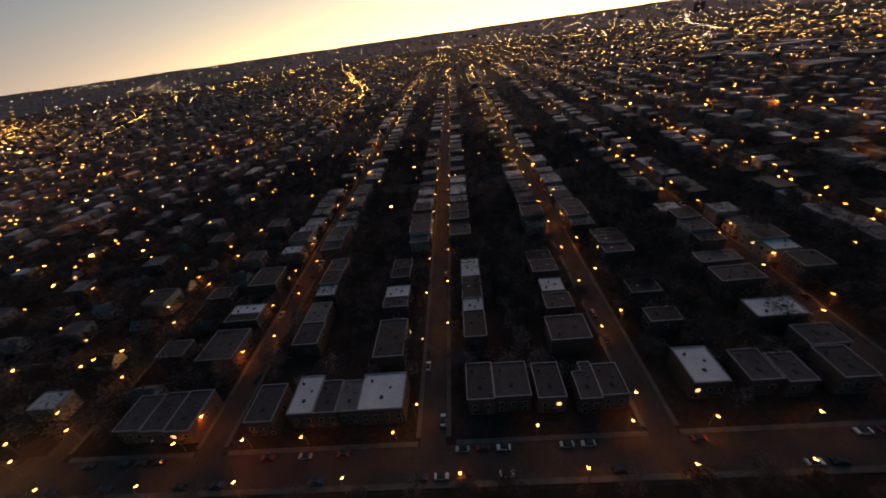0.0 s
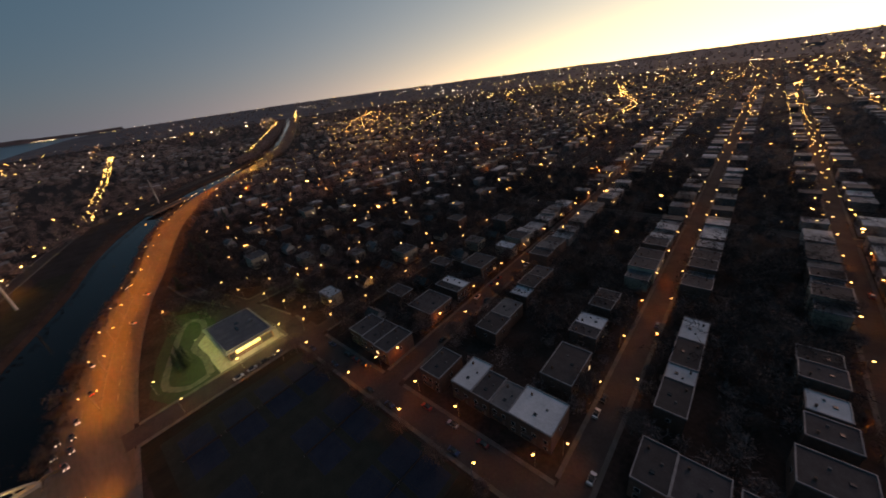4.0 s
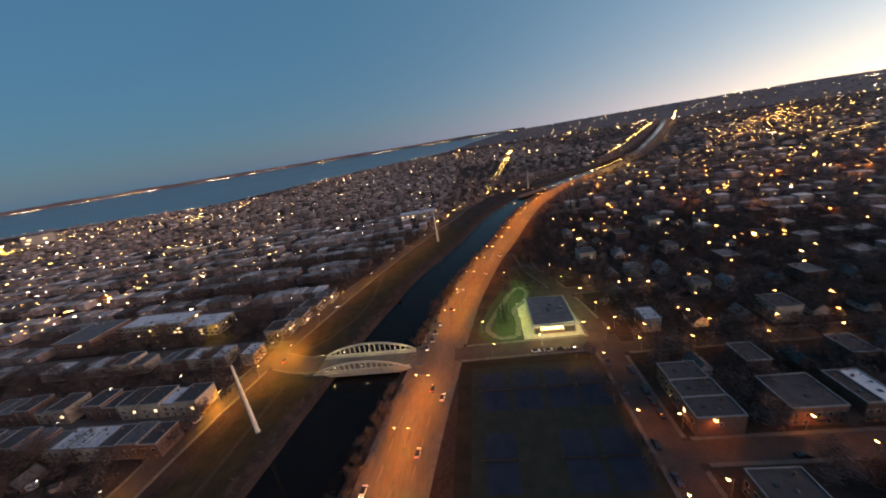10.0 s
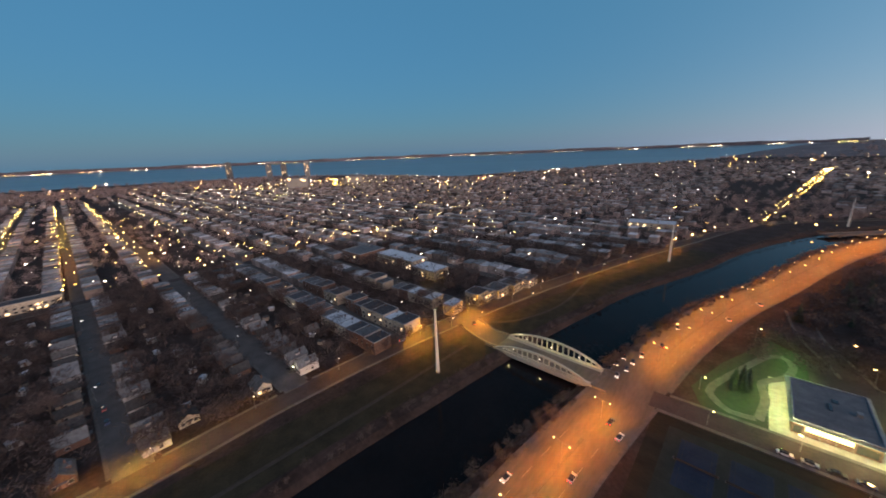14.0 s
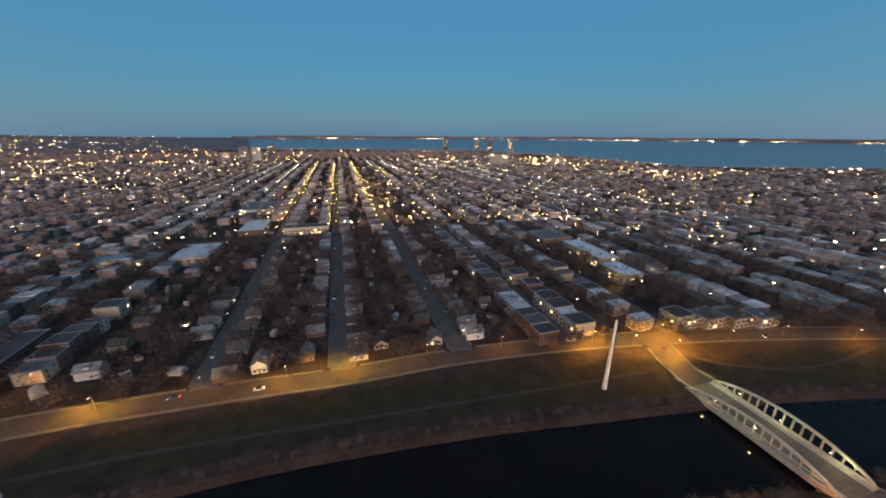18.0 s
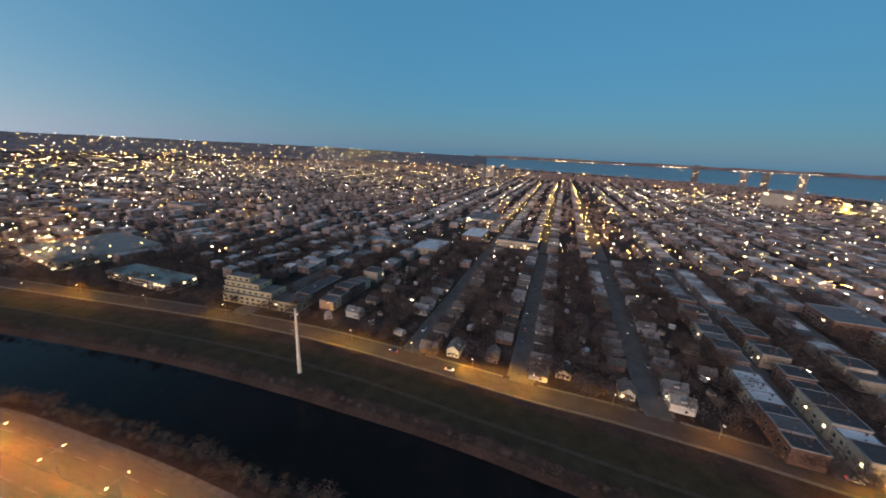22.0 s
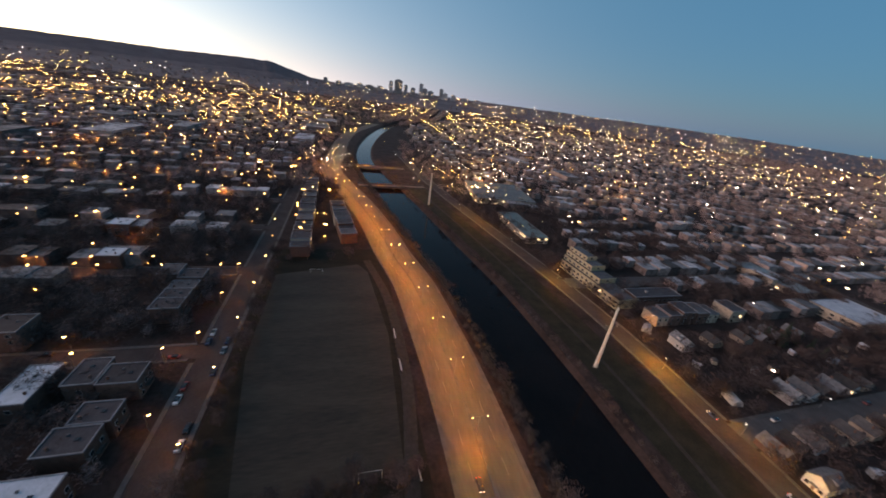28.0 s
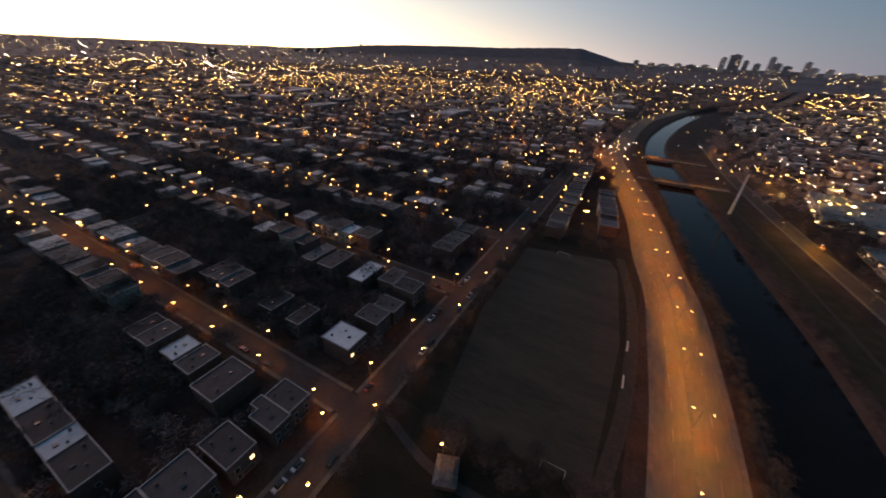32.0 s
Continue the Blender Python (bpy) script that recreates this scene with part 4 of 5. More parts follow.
# the lit corner building with its green-lit lawn
def corner_store():
    c = block(-200, -168, 22, 44, 5.8, ROOF_MID, BRICK, "low corner shop with a bright lit front at dusk", "shop", 0.0, name="corner_shop", bays=False)
    g = Geo()
    for x0, x1, y0, y1 in ((16.0, 17.3, -12.3, 12.3), (-17.3, -16.0, -12.3, 12.3), (-16.0, 16.0, -12.3, -11.0), (-16.0, 16.0, 11.0, 12.3)):
        g.box(x0, x1, y0, y1, 5.0, 5.4)
    part("eave", g, PARAPET, c, "grey metal eave all round")
    part("shop_front", Geo().box(16.0, 16.08, -7.5, 4.5, 2.4, 4.4), YELLOWBAND, c, "bright yellow-white glazed front")
    for y in (-7.5, -3.5, 0.5, 4.5):
        part("mullion", Geo().box(16.02, 16.16, y - 0.08, y + 0.08, 0.2, 4.5), STEEL, c)
    for y0, y1 in ((-10.6, -8.2), (5.2, 10.4)):
        part("window", Geo().box(16.0, 16.06, y0, y1, 0.6, 3.6), GLASS, c)
    part("skylight", Geo().box(-2.5, 2.5, -1.0, 0.4, 5.9, 6.3, 0.3, 0.2), GLASS, c)
    part("skylight", Geo().box(-6.5, -4.0, 0.5, 2.5, 5.9, 6.3, 0.3, 0.2), GLASS, c)
    return c


corner_store()
LAWN_EDGE = [(-176, -10), (-206, -1), (-246, 17), (-236, 30), (-206, 30), (-206, 16), (-161.5, 16), (-161, -4)]
tagged(part("lawn", Geo().prism(LAWN_EDGE, -0.2, 0.05), GREENLAWN), "green floodlit lawn beside the corner shop", "lawn", kind="structure")
g = Geo()
ribbon(g, curve([(-168, 12), (-167, 4), (-173, -2), (-181, -3), (-204, 6), (-226, 16), (-229, 22), (-222, 25), (-209, 22), (-198, 14), (-184, 15), (-168, 13)], 3), -1.6, 1.6, 0, 0.07)
tagged(part("path", g, CONCRETE), "pale path looping round the floodlit lawn", "path", kind="structure")
sheet("forecourt", -206, -161.5, 16, 49, 0.065, FORECOURT, "pale lit paving round the corner shop", "pavement")
sheet("parking", -240, -206.1, 30.1, 50, 0.062, ASPHALT, "small car park behind the corner shop", "car park")
for x, y, w in ((-203, 40, 3200), (-203, 27, 4200), (-192, 18.5, 3800), (-176, 18.5, 3400), (-190, 47, 2400), (-176, 47, 2000)):  # eave lights of the shop
    light(x, y, 4.6, w, (0.86, 1.0, 0.26), spot=False)
for y in (24, 30, 36, 42):
    light(-164.5, y, 4.6, 2000, (1.0, 0.86, 0.34), spot=False)
for x, y, w in ((-170, 4, 2600), (-206, 5, 1500), (-230, 19, 2600), (-186, -5, 1500), (-216, 26, 1800)):
    light(x, y, 4.6, w, (0.42, 1.0, 0.22), spot=False)

# ---- variants that are set along the streets ----
FLATS, GABLES = [], []
for i, (w, d, h, rf, wl) in enumerate(((9, 12, 7.6, "d", "b"), (10, 12, 8.2, "m", "b"), (8, 12, 7.4, "p", "s"), (12, 13, 8.6, "d", "s"), (9, 11, 6.6, "m", "s"), (11, 12, 9.4, "d", "b"))):
    FLATS.append(flat_house(w, d, h, ROOFS[rf][0], WALLS[wl][0], f"{WALLS[wl][1]} duplex with a {ROOFS[rf][1]}", (i % 4,) if i % 2 else (), plain=True))
for i, (w, d, h, r, wl, dm) in enumerate(((6.8, 9, 3.4, 2.6, "w", False), (6.6, 9.5, 3.3, 2.9, "b", True), (7.4, 8.4, 3.2, 2.2, "s", False), (6.8, 10, 4.6, 2.4, "w", True), (6.2, 8.6, 3.2, 2.7, "b", False))):
    GABLES.append(gable_house(w, d, h, r, PALESHINGLE if i in (1, 3) else SHINGLE, WALLS[wl][0], f"small {WALLS[wl][1]} house with a {'pale' if i in (1, 3) else 'dark'} grey pitched roof", (i % 4,) if i in (0, 2) else (), dm))
taken = []


def put(kind, i, x, y, turn):
    protos = FLATS if kind == "f" else GABLES
    ob = protos[i % len(protos)]
    m = pose(x, y, 0, 0, 0, turn)
    if ob.name in taken:
        return copy_thing(ob, m)
    taken.append(ob.name)
    ob.matrix_basis = m
    return ob


far_boxes = []


def dist_free(x, y):
    """Whether a house may stand here, clear of the boulevard and the slanting street."""
    return min(np.hypot(p.x - x, p.y - y) for p in blvd_line[::2]) > 30 and min(np.hypot(p.x - x, p.y - y) for p in straight((-151, 55), (-151, 600), 80) + straight((-216, 45), (-216, 600), 80)) > 11 and not (-245 < x < -160 and y < 58)


rnd = random.Random(11)


def lots(x, y0, y1, side, kind, gap, setback=6.5, near=400.0, skip=(), keep=1.0):
    """Houses along one side of a street that runs along y."""
    y = y0
    while y < y1:
        i = rnd.randrange(30)
        w = (9, 10, 8, 12, 9, 11)[i % 6] if kind == "f" else (8, 7.5, 9, 8, 7)[i % 5]
        d = 12 if kind == "f" else 10
        yc, xc = y + w / 2, x + side * (setback + d / 2)
        y += w + (gap if kind == "g" else rnd.choice((0.15, 0.15, 0.15, gap) if near else (0.15, 2.5, gap)))
        if (keep < 1 and rnd.random() > keep) or any(a < xc < b and c < yc < e for a, b, c, e in skip):
            continue
        if math.hypot(xc, yc) < near:
            put(kind, i, xc, yc, 90 if side < 0 else -90)
        else:
            far_boxes.append((xc, yc, d, w, rnd.uniform(5, 7.5) if kind == "f" else rnd.uniform(4, 6)))


for x in NORTH_X:
    for s in (-1, 1):
        lots(x - (3 if x == -92 else 0), 176 if -130 < x < 130 else 122 + 28 * (s < 0) if x == 136 else 74, 274, s, "f", 5, near=225, keep=0.85 if x <= 136 else 0.5)
        for y0, y1 in ((292, 512), (530, 752), (770, 992), (1010, 1240)):
            lots(x, y0, y1, s, "f", 6, near=0, keep=0.65)
for k in range(7):
    for j in range(6):
        x, y = (-168, -200, -232, -268, -300, -334)[j] + rnd.uniform(-1.5, 1.5), 82 + k * 20 + rnd.uniform(-4, 4)
        if y - x * 0.0 > 78 and dist_free(x, y):
            put("g" if (k + j) % 3 else "f", rnd.randrange(30), x, y, -90 if j % 2 == 0 else 90)
for k in range(9):
    put("f" if k % 2 else "g", rnd.randrange(30), -131 + rnd.uniform(-2, 2), 84 + k * 19, 90)
for k in range(8):  # rows of flats between the boulevard and the park street
    u = -34 + k * 9.7
    put("f", (1, 0, 5, 1, 3, 0, 1, 5)[k], 289 + u * 0.99, 3 + u * 0.14, 8)
for k in range(15):
    put("f", (0, 3, 5, 0, 1)[k % 5], 232 + k * 12.9, 30.5 + k * 0.45, 2)
SKIP = [(-236, -186, -330, -150), (72, 150, -480, -325), (140, 218, -235, -150), (6, 70, -435, -405), (148, 215, -375, -328), (80, 150, -612, -532), (8, 50, -180, -150), (-60, -10, -178, -150), (66, 104, -185, -150)]
for x in SOUTH_X:
    for s in (-1, 1):
        near_x = x in (62, 2, -59)
        kind = "g" if (near_x and not (x == -59 and s < 0)) or (x == -59 and s > 0) else "f"
        if x == 123 and s < 0:
            kind = "g"
        if x == -59 and s < 0:
            lots(x, -392, south_top(x) - 16, -1, "g", 3.5, 5.5, 330, SKIP)
            lots(x - 24, -385, south_top(x) - 20, -1, "g", 5.0, 2.0, 330, SKIP, 0.5)
            lots(x - 37, -392, south_top(x) - 5, -1, "f", 0.15, 4.0, 330, SKIP)
            continue
        if x == -121:
            if s > 0:
                continue
        lots(x + 3, -392, south_top(x) - 14, s, kind, 3.5 if kind == "g" else 1.2, 6.0, 300 if -200 < x < 130 else 0, SKIP, 0.4 if x == 123 or (x == 62 and s > 0) else 0.9)
        for y0, y1 in ((-750, -412), (-1140, -770), (-1480, -1165)):
            lots(x + 6, y0, y1, s, "f", 6, 6.0, 0, SKIP)

put("g", 3, 40, -167, 180)
put("g", 1, 19, -170, 180)
put("g", 2, -18, -170, 180)
put("g", 0, -47, -166, 180)

# ---- bare trees ----
def tree_geo(h, spread, twigs, seed, thick=0.15):
    r = random.Random(seed)
    t, c = Geo(), Geo()
    t.rod((0, 0, -0.2), (0, 0, h * 0.42), 0.028 * h, 0.018 * h, 7)
    tips = []
    for i in range(7):
        a, e = 2.4 * i + r.uniform(-0.3, 0.3), r.uniform(0.5, 1.2)
        p = Vector((0, 0, h * r.uniform(0.26, 0.42)))
        q = p + Vector((math.cos(a) * math.cos(e), math.sin(a) * math.cos(e), math.sin(e))) * h * r.uniform(0.28, 0.42)
        t.rod(p, q, 0.012 * h, 0.005 * h, 5)
        for j in range(3):
            d = Vector((r.uniform(-1, 1), r.uniform(-1, 1), r.uniform(0.1, 1.2))).normalized() * h * r.uniform(0.14, 0.26)
            t.rod(q, q + d, 0.005 * h, 0.002 * h, 4)
            tips += [q, q + d * 0.5, q + d]
    for i in range(twigs):
        b = r.choice(tips) + Vector((r.gauss(0, 1), r.gauss(0, 1), r.gauss(0, 0.9))) * spread * 0.16
        d = Vector((r.gauss(0, 1), r.gauss(0, 1), r.gauss(0.5, 0.8))).normalized() * r.uniform(0.7, 1.7)
        s = d.orthogonal().normalized() * thick * 0.5
        c.add([tuple(b - s), tuple(b + s), tuple(b + d)], [(0, 1, 2)])
    return t, c


def tree(h, spread, twigs, seed, label):
    c = thing("bare_tree", label, "tree")
    t, k = tree_geo(h, spread, twigs, seed)
    part("trunk", t, BARK, c)
    part("crown", k, TWIG, c, "fine bare brown twigs")
    return c


def fir(h, seed):
    r = random.Random(seed)
    c = thing("fir_tree", "dark dense evergreen fir", "tree")
    part("trunk", Geo().rod((0, 0, -0.2), (0, 0, h * 0.95), 0.02 * h, 0.004 * h, 6), BARK, c)
    k = Geo()
    for i in range(420):
        z = h * (0.08 + 0.9 * r.random() ** 1.3)
        rad = (1 - z / h) * h * 0.24 * r.uniform(0.4, 1.1) + 0.1
        a = r.uniform(0, 6.28)
        b = Vector((math.cos(a) * rad * 0.3, math.sin(a) * rad * 0.3, z))
        d = Vector((math.cos(a), math.sin(a), -0.35)) * rad
        s = Vector((-math.sin(a), math.cos(a), 0)) * r.uniform(0.3, 0.6)
        k.add([tuple(b), tuple(b + d * 0.6 - s), tuple(b + d), tuple(b + d * 0.6 + s)], [(0, 1, 2, 3)])
    part("crown", k, NEEDLE, c, "dark green needle branches")
    return c


TREES = [tree(11, 9, 1500, 1, "bare deciduous tree with a wide brown crown"), tree(9, 8, 1200, 2, "bare tree with a rounded brown crown"), tree(13, 10, 1800, 3, "tall bare deciduous tree beside houses"), tree(7, 6, 1100, 4, "small bare tree with dense twigs")]
FIRS = [fir(12, 5), fir(9, 6)]
SHRUB = thing("bank_shrub", "bare brown shrub on the canal bank", "shrub")
t_, k_ = tree_geo(4.5, 6, 380, 9, 0.12)
part("stem", t_, BARK, SHRUB)
part("crown", k_, TWIG, SHRUB, "fine bare brown twigs")
planted = []


def plant(ob, x, y, z=0.0, size=1.0):
    m = pose(x, y, z, 0, 0, rnd.uniform(0, 360)) @ Matrix.Scale(size, 4)
    if ob.name in planted:
        o = copy_thing(ob, m)
        o.matrix_basis = m
        return
    planted.append(ob.name)
    ob.matrix_basis = m


rnd = random.Random(21)
far_trees = []
ns = sides(canal_line)
for p, n in zip(canal_line, ns):
    if -420 < p.x < 420 and not -172 < p.x < -138 and noise.noise((p.x * 0.03, p.y * 0.03, 4)) > -0.2:
        q = p + n * (HALF + rnd.uniform(2.2, 5.5))
        if rnd.random() < 0.5 and -260 < p.x < 300:
            plant(SHRUB, q.x, q.y, -0.7, rnd.uniform(0.7, 1.5))
        q = p - n * (HALF + rnd.uniform(1.2, 4.0))
        if rnd.random() < 0.3 and -260 < p.x < 300:
            plant(SHRUB, q.x, q.y, -1.0, rnd.uniform(0.5, 1.0))
for k in range(20):
    plant(TREES[k % 4], 64 + k * 8 + rnd.uniform(-2, 2), 42.5 + rnd.uniform(-1.5, 1.5), 0, rnd.uniform(0.4, 0.65))
for k in range(9):
    plant(TREES[k % 4], 63 + k * 0.9 + rnd.uniform(-1.5, 1.5), 30 - k * 5.5, 0, rnd.uniform(0.5, 0.8))
for k in range(26):
    plant(TREES[k % 4], -146 + k * 15.5 + rnd.uniform(-3, 3), 45 + rnd.uniform(-1.5, 1.0), 0, rnd.uniform(0.6, 0.9))
for x, y in ((60, 20), (61, 10), (59, 2), (64, -4), (58, -12), (66, -16), (70, -22), (222, 10), (224, 25), (226, -2), (221, 36), (228, 44)):
    plant(TREES[rnd.randrange(4)], x, y, 0, rnd.uniform(0.5, 0.9))
plant(FIRS[0], -186, 7.5, 0, 0.85)
plant(FIRS[1], -189, 9, 0, 0.95)
for x, y, k in ((-193, 7, 0.8), (-196, 9.5, 0.75), (-191.5, 4.5, 0.7), (-184, 4.5, 0.6)):
    plant(FIRS[int(k * 100) % 2], x, y, 0, k)
for k in range(22):
    plant(FIRS[k % 2], -290 - k * 9 + rnd.uniform(-8, 8), 30 + k * 5 + rnd.uniform(-6, 26), 0, rnd.uniform(0.8, 1.3))
for x in NORTH_X[:4]:
    for k in range(9):
        for s in (-1, 1):
            plant(TREES[rnd.randrange(4)], x + s * rnd.uniform(6.5, 9), 92 + k * 21 + rnd.uniform(-6, 6), 0, rnd.uniform(0.55, 0.9))
for x in (100, 172, 243):
    for k in range(9):
        plant(TREES[rnd.randrange(4)], x + rnd.uniform(-24, 24), 74 + k * 22 + rnd.uniform(-7, 7), 0, rnd.uniform(0.8, 1.15))
for x in (-50, 20, 92):
    for k in range(9):
        plant(TREES[rnd.randrange(4)], x + rnd.uniform(-9, 9), 96 + k * 14 + rnd.uniform(-5, 5), 0, rnd.uniform(0.6, 1.0))
for x in SOUTH_X[1:7]:
    for k in range(9):
        for s in (-1, 1):
            plant(TREES[rnd.randrange(4)], x + s * rnd.uniform(12, 30) + 4, -176 - k * 23 + rnd.uniform(-7, 7), 0, rnd.uniform(0.55, 1.0))
for k in range(20):
    plant(TREES[rnd.randrange(4)], -170 - rnd.uniform(0, 150), 70 + rnd.uniform(0, 160), 0, rnd.uniform(0.6, 1.0))

for x, y in ((-145, 91), (-145, 122), (-145, 179), (-157, 75), (-157, 105), (-157, 135), (-157, 161), (-145, 150), (-226, 51), (-249, 46), (-222, 67), (-210, 90), (-210, 124), (-222, 158), (-210, 188), (-157, 192), (-145, 214), (-157.5, 24), (-145, 38), (-157.5, 56), (-146, 68), (-205, 58), (-186, 60), (-168, 64), (-237, 58), (-262, 72), (-290, 66), (-250, 104), (-282, 96), (-316, 112), (-252, 142), (-290, 150), (-330, 88), (-350, 140), (-180, 150), (-184, 112), (-262, 186), (-310, 190), (-234, 214)):
    set_lamp(LAMP, x, y, rnd.uniform(0, 360), 2400, (1.0, 0.34, 0.06), 1.2)

# ---- garden sheds in the southern yards ----
def garden_shed(wall, label):
    c = thing("garden_shed", label, "shed", group="sheds in the back yards")
    part("body", Geo().box(-1.6, 1.6, -1.3, 1.3, 0, 2.2), wall, c)
    part("roof", Geo().box(-1.85, 1.85, -1.5, 1.5, 2.2, 2.95, 0.0, 1.3), ROOF_PALE if wall is SIDING else SHINGLE, c)
    part("door", Geo().box(-0.5, 0.5, -1.36, -1.3, 0.05, 1.95), DOOR, c)
    return c


SHEDS = [garden_shed(SIDING, "small white garden shed with a pale roof"), garden_shed(STONE, "small beige garden shed with a dark roof")]
for x in (92, 31, -29, -88):
    for k in range(14):
        ob = SHEDS[0 if rnd.random() < 0.65 else 1]
        plant(ob, x + 4 + rnd.choice((-4, 4)) + rnd.uniform(-1, 1), -178 - k * 15 + rnd.uniform(-4, 4), 0, rnd.uniform(0.8, 1.25))

for k in range(12):
    plant(FIRS[k % 2], 108 + rnd.uniform(-13, 13), -262 + rnd.uniform(-16, 16), 0, rnd.uniform(0.7, 1.1))


def white_tent(m):
    c = thing("garage_tent", "white arched fabric car shelter beside a house", "tent", m, group="white car shelters")
    g = Geo()
    arc = [(math.cos(a * math.pi / 12) * 2.6, math.sin(a * math.pi / 12) * 3.2) for a in range(13)]
    for y in (-3.5, 3.5):
        g.v += [(x, y, z) for x, z in arc]
    g.f = [(i, i + 1, 14 + i, 13 + i) for i in range(12)] + [tuple(range(13)), tuple(range(13, 26))[::-1]]
    part("cover", g, SIDING, c)
    part("entrance_flap", Geo().box(-1.3, 1.3, 3.5, 3.56, 0.05, 2.3), PARAPET, c, "pale grey fabric entrance flap")
    return c


white_tent(pose(130, -173.5, 0, 0, 0, 40))
white_tent(pose(78, -173.5, 0, 0, 0, 75))

# ---- cars ----
CARPAINT = [mat(f"car_paint_{n}", a, b, 3, 0.3, bump=0, metal=0.3) for n, a, b in (("white", (0.6, 0.6, 0.6), (0.66, 0.66, 0.66)), ("silver", (0.3, 0.31, 0.33), (0.36, 0.37, 0.39)), ("black", (0.015, 0.015, 0.017), (0.025, 0.025, 0.027)), ("blue", (0.03, 0.05, 0.11), (0.04, 0.06, 0.13)), ("red", (0.2, 0.02, 0.02), (0.24, 0.03, 0.03)))]


def car(paint, name, lit):
    c = thing("car", f"{name} sedan {'driving with its lights on' if lit else 'parked at the kerb'}", "car", group="cars on the roads" if lit else "cars parked along the kerbs")
    part("body", Geo().box(-2.2, 2.2, -0.88, 0.88, 0.25, 0.85, 0.12, 0.06), paint, c)
    part("cabin", Geo().box(-1.5, 1.1, -0.8, 0.8, 0.85, 1.4, 0.5, 0.16), GLASS, c, "dark glazed cabin")
    for x in (-1.35, 1.35):
        for y in (-0.85, 0.85):
            part("wheel", Geo().rod((x, y - 0.1, 0.32), (x, y + 0.1, 0.32), 0.32, 0.32, 10), RUBBER, c)
    for y in (-0.6, 0.6):
        part("headlight", Geo().box(2.12, 2.22, y - 0.18, y + 0.18, 0.55, 0.75), HEAD if lit else PARAPET, c)
        part("tail_light", Geo().box(-2.22, -2.1, y - 0.18, y + 0.18, 0.6, 0.78), TAIL if lit else DOOR, c)
    return c


NAMES = ("white", "silver", "black", "dark blue", "dark red")
PARKED = [car(p, n, False) for p, n in zip(CARPAINT, NAMES)]
MOVING = [car(p, n, True) for p, n in zip(CARPAINT[:4], NAMES)]
set_down = []


def stand(ob, x, y, rz):
    m = pose(x, y, 0.08, 0, 0, rz)
    if ob.name in set_down:
        copy_thing(ob, m)
    else:
        set_down.append(ob.name)
        ob.matrix_basis = m


for k in range(46):
    if rnd.random() < 0.4:
        stand(PARKED[rnd.randrange(5)], -140 + k * 6.4, 58.2, 180)
    if rnd.random() < 0.25:
        stand(PARKED[rnd.randrange(5)], -140 + k * 6.4, 50.6, 0)
for x in NORTH_X[:4]:
    for k in range(22):
        for s in (-1, 1):
            if rnd.random() < 0.13:
                stand(PARKED[rnd.randrange(5)], x + s * 3.1, 68 + k * 7.5, 90)
for x in (62, 2, -59):
    for k in range(16):
        for s in (-1, 1):
            if rnd.random() < 0.13:
                stand(PARKED[rnd.randrange(5)], x + s * 3.6, -170 - k * 13, 90)
for x, y, rz in ((-163, -38, 8), (-166, -42.5, 8), (-171, -36, 9), (-173, -41, 9), (-179, -35, 10), (-181, -39.5, 10), (-188, -33, 10), (-124, -26, 172), (-130, -31, 172), (-96, -33, 176), (-82, -50, 356), (-72, -34, 177), (-205, -27, 194), (-232, -24, 15), (-262, -2, 200), (-300, 12, 205), (-330, 4, 24), (62, -42, 180), (-163, -124, 200), (-230, -118, 18), (38, -150, 182), (72, -154, 2), (-120, -145, 172)):
    stand(MOVING[rnd.randrange(4)], x, y, rz)
for k in range(4):
    stand(PARKED[k], -152.6, 20 + k * 6.2, 90)

# ---- the wider city: houses, trees and lights beyond the near blocks ----
rs = np.random.RandomState(3)


def dist_to(line, x, y):
    return np.min([np.hypot(p.x - x, p.y - y) for p in line[::3]])


def in_water(x, y):
    ex, ey = [p[0] for p in RIVER_EDGE[:5]], [p[1] for p in RIVER_EDGE[:5]]
    if x < -1200:
        return y < np.interp(x, ex, ey) + 15
    return y < np.interp(x, [-1230, -900, -200, 700, 1500, 1900], [-1750, -2350, -2750, -3000, -3600, -4900]) + 15 and x < 1900


cx, cy = np.array([p.x for p in canal_line]), np.array([p.y for p in canal_line])


def canal_y(x):
    return np.interp(x, cx, cy)


def add_area(x0, x1, y0, y1, pitch_x, lot, turn, keep=0.85):
    """Rows of small houses over a wide area, its streets turned by some degrees."""
    c, s = math.cos(radians(turn)), math.sin(radians(turn))
    mx, my = (x0 + x1) / 2, (y0 + y1) / 2
    R = math.hypot(x1 - x0, y1 - y0) / 2
    for u in np.arange(-R, R, pitch_x):
        for side in (-1, 1):
            v = -R
            while v < R:
                v += lot * rs.uniform(0.8, 1.5)
                a, b = u + side * (pitch_x * 0.27), v
                x, y = mx + a * c - b * s, my + a * s + b * c
                if not (x0 < x < x1 and y0 < y < y1) or rs.rand() > keep or in_water(x, y):
                    continue
                if -70 < y - canal_y(x) < 90 or math.hypot(x, y) > 2600:
                    continue
                far_boxes.append((x, y, rs.uniform(7.5, 11.5), lot * rs.uniform(0.5, 0.9), rs.uniform(4.0, 8)))


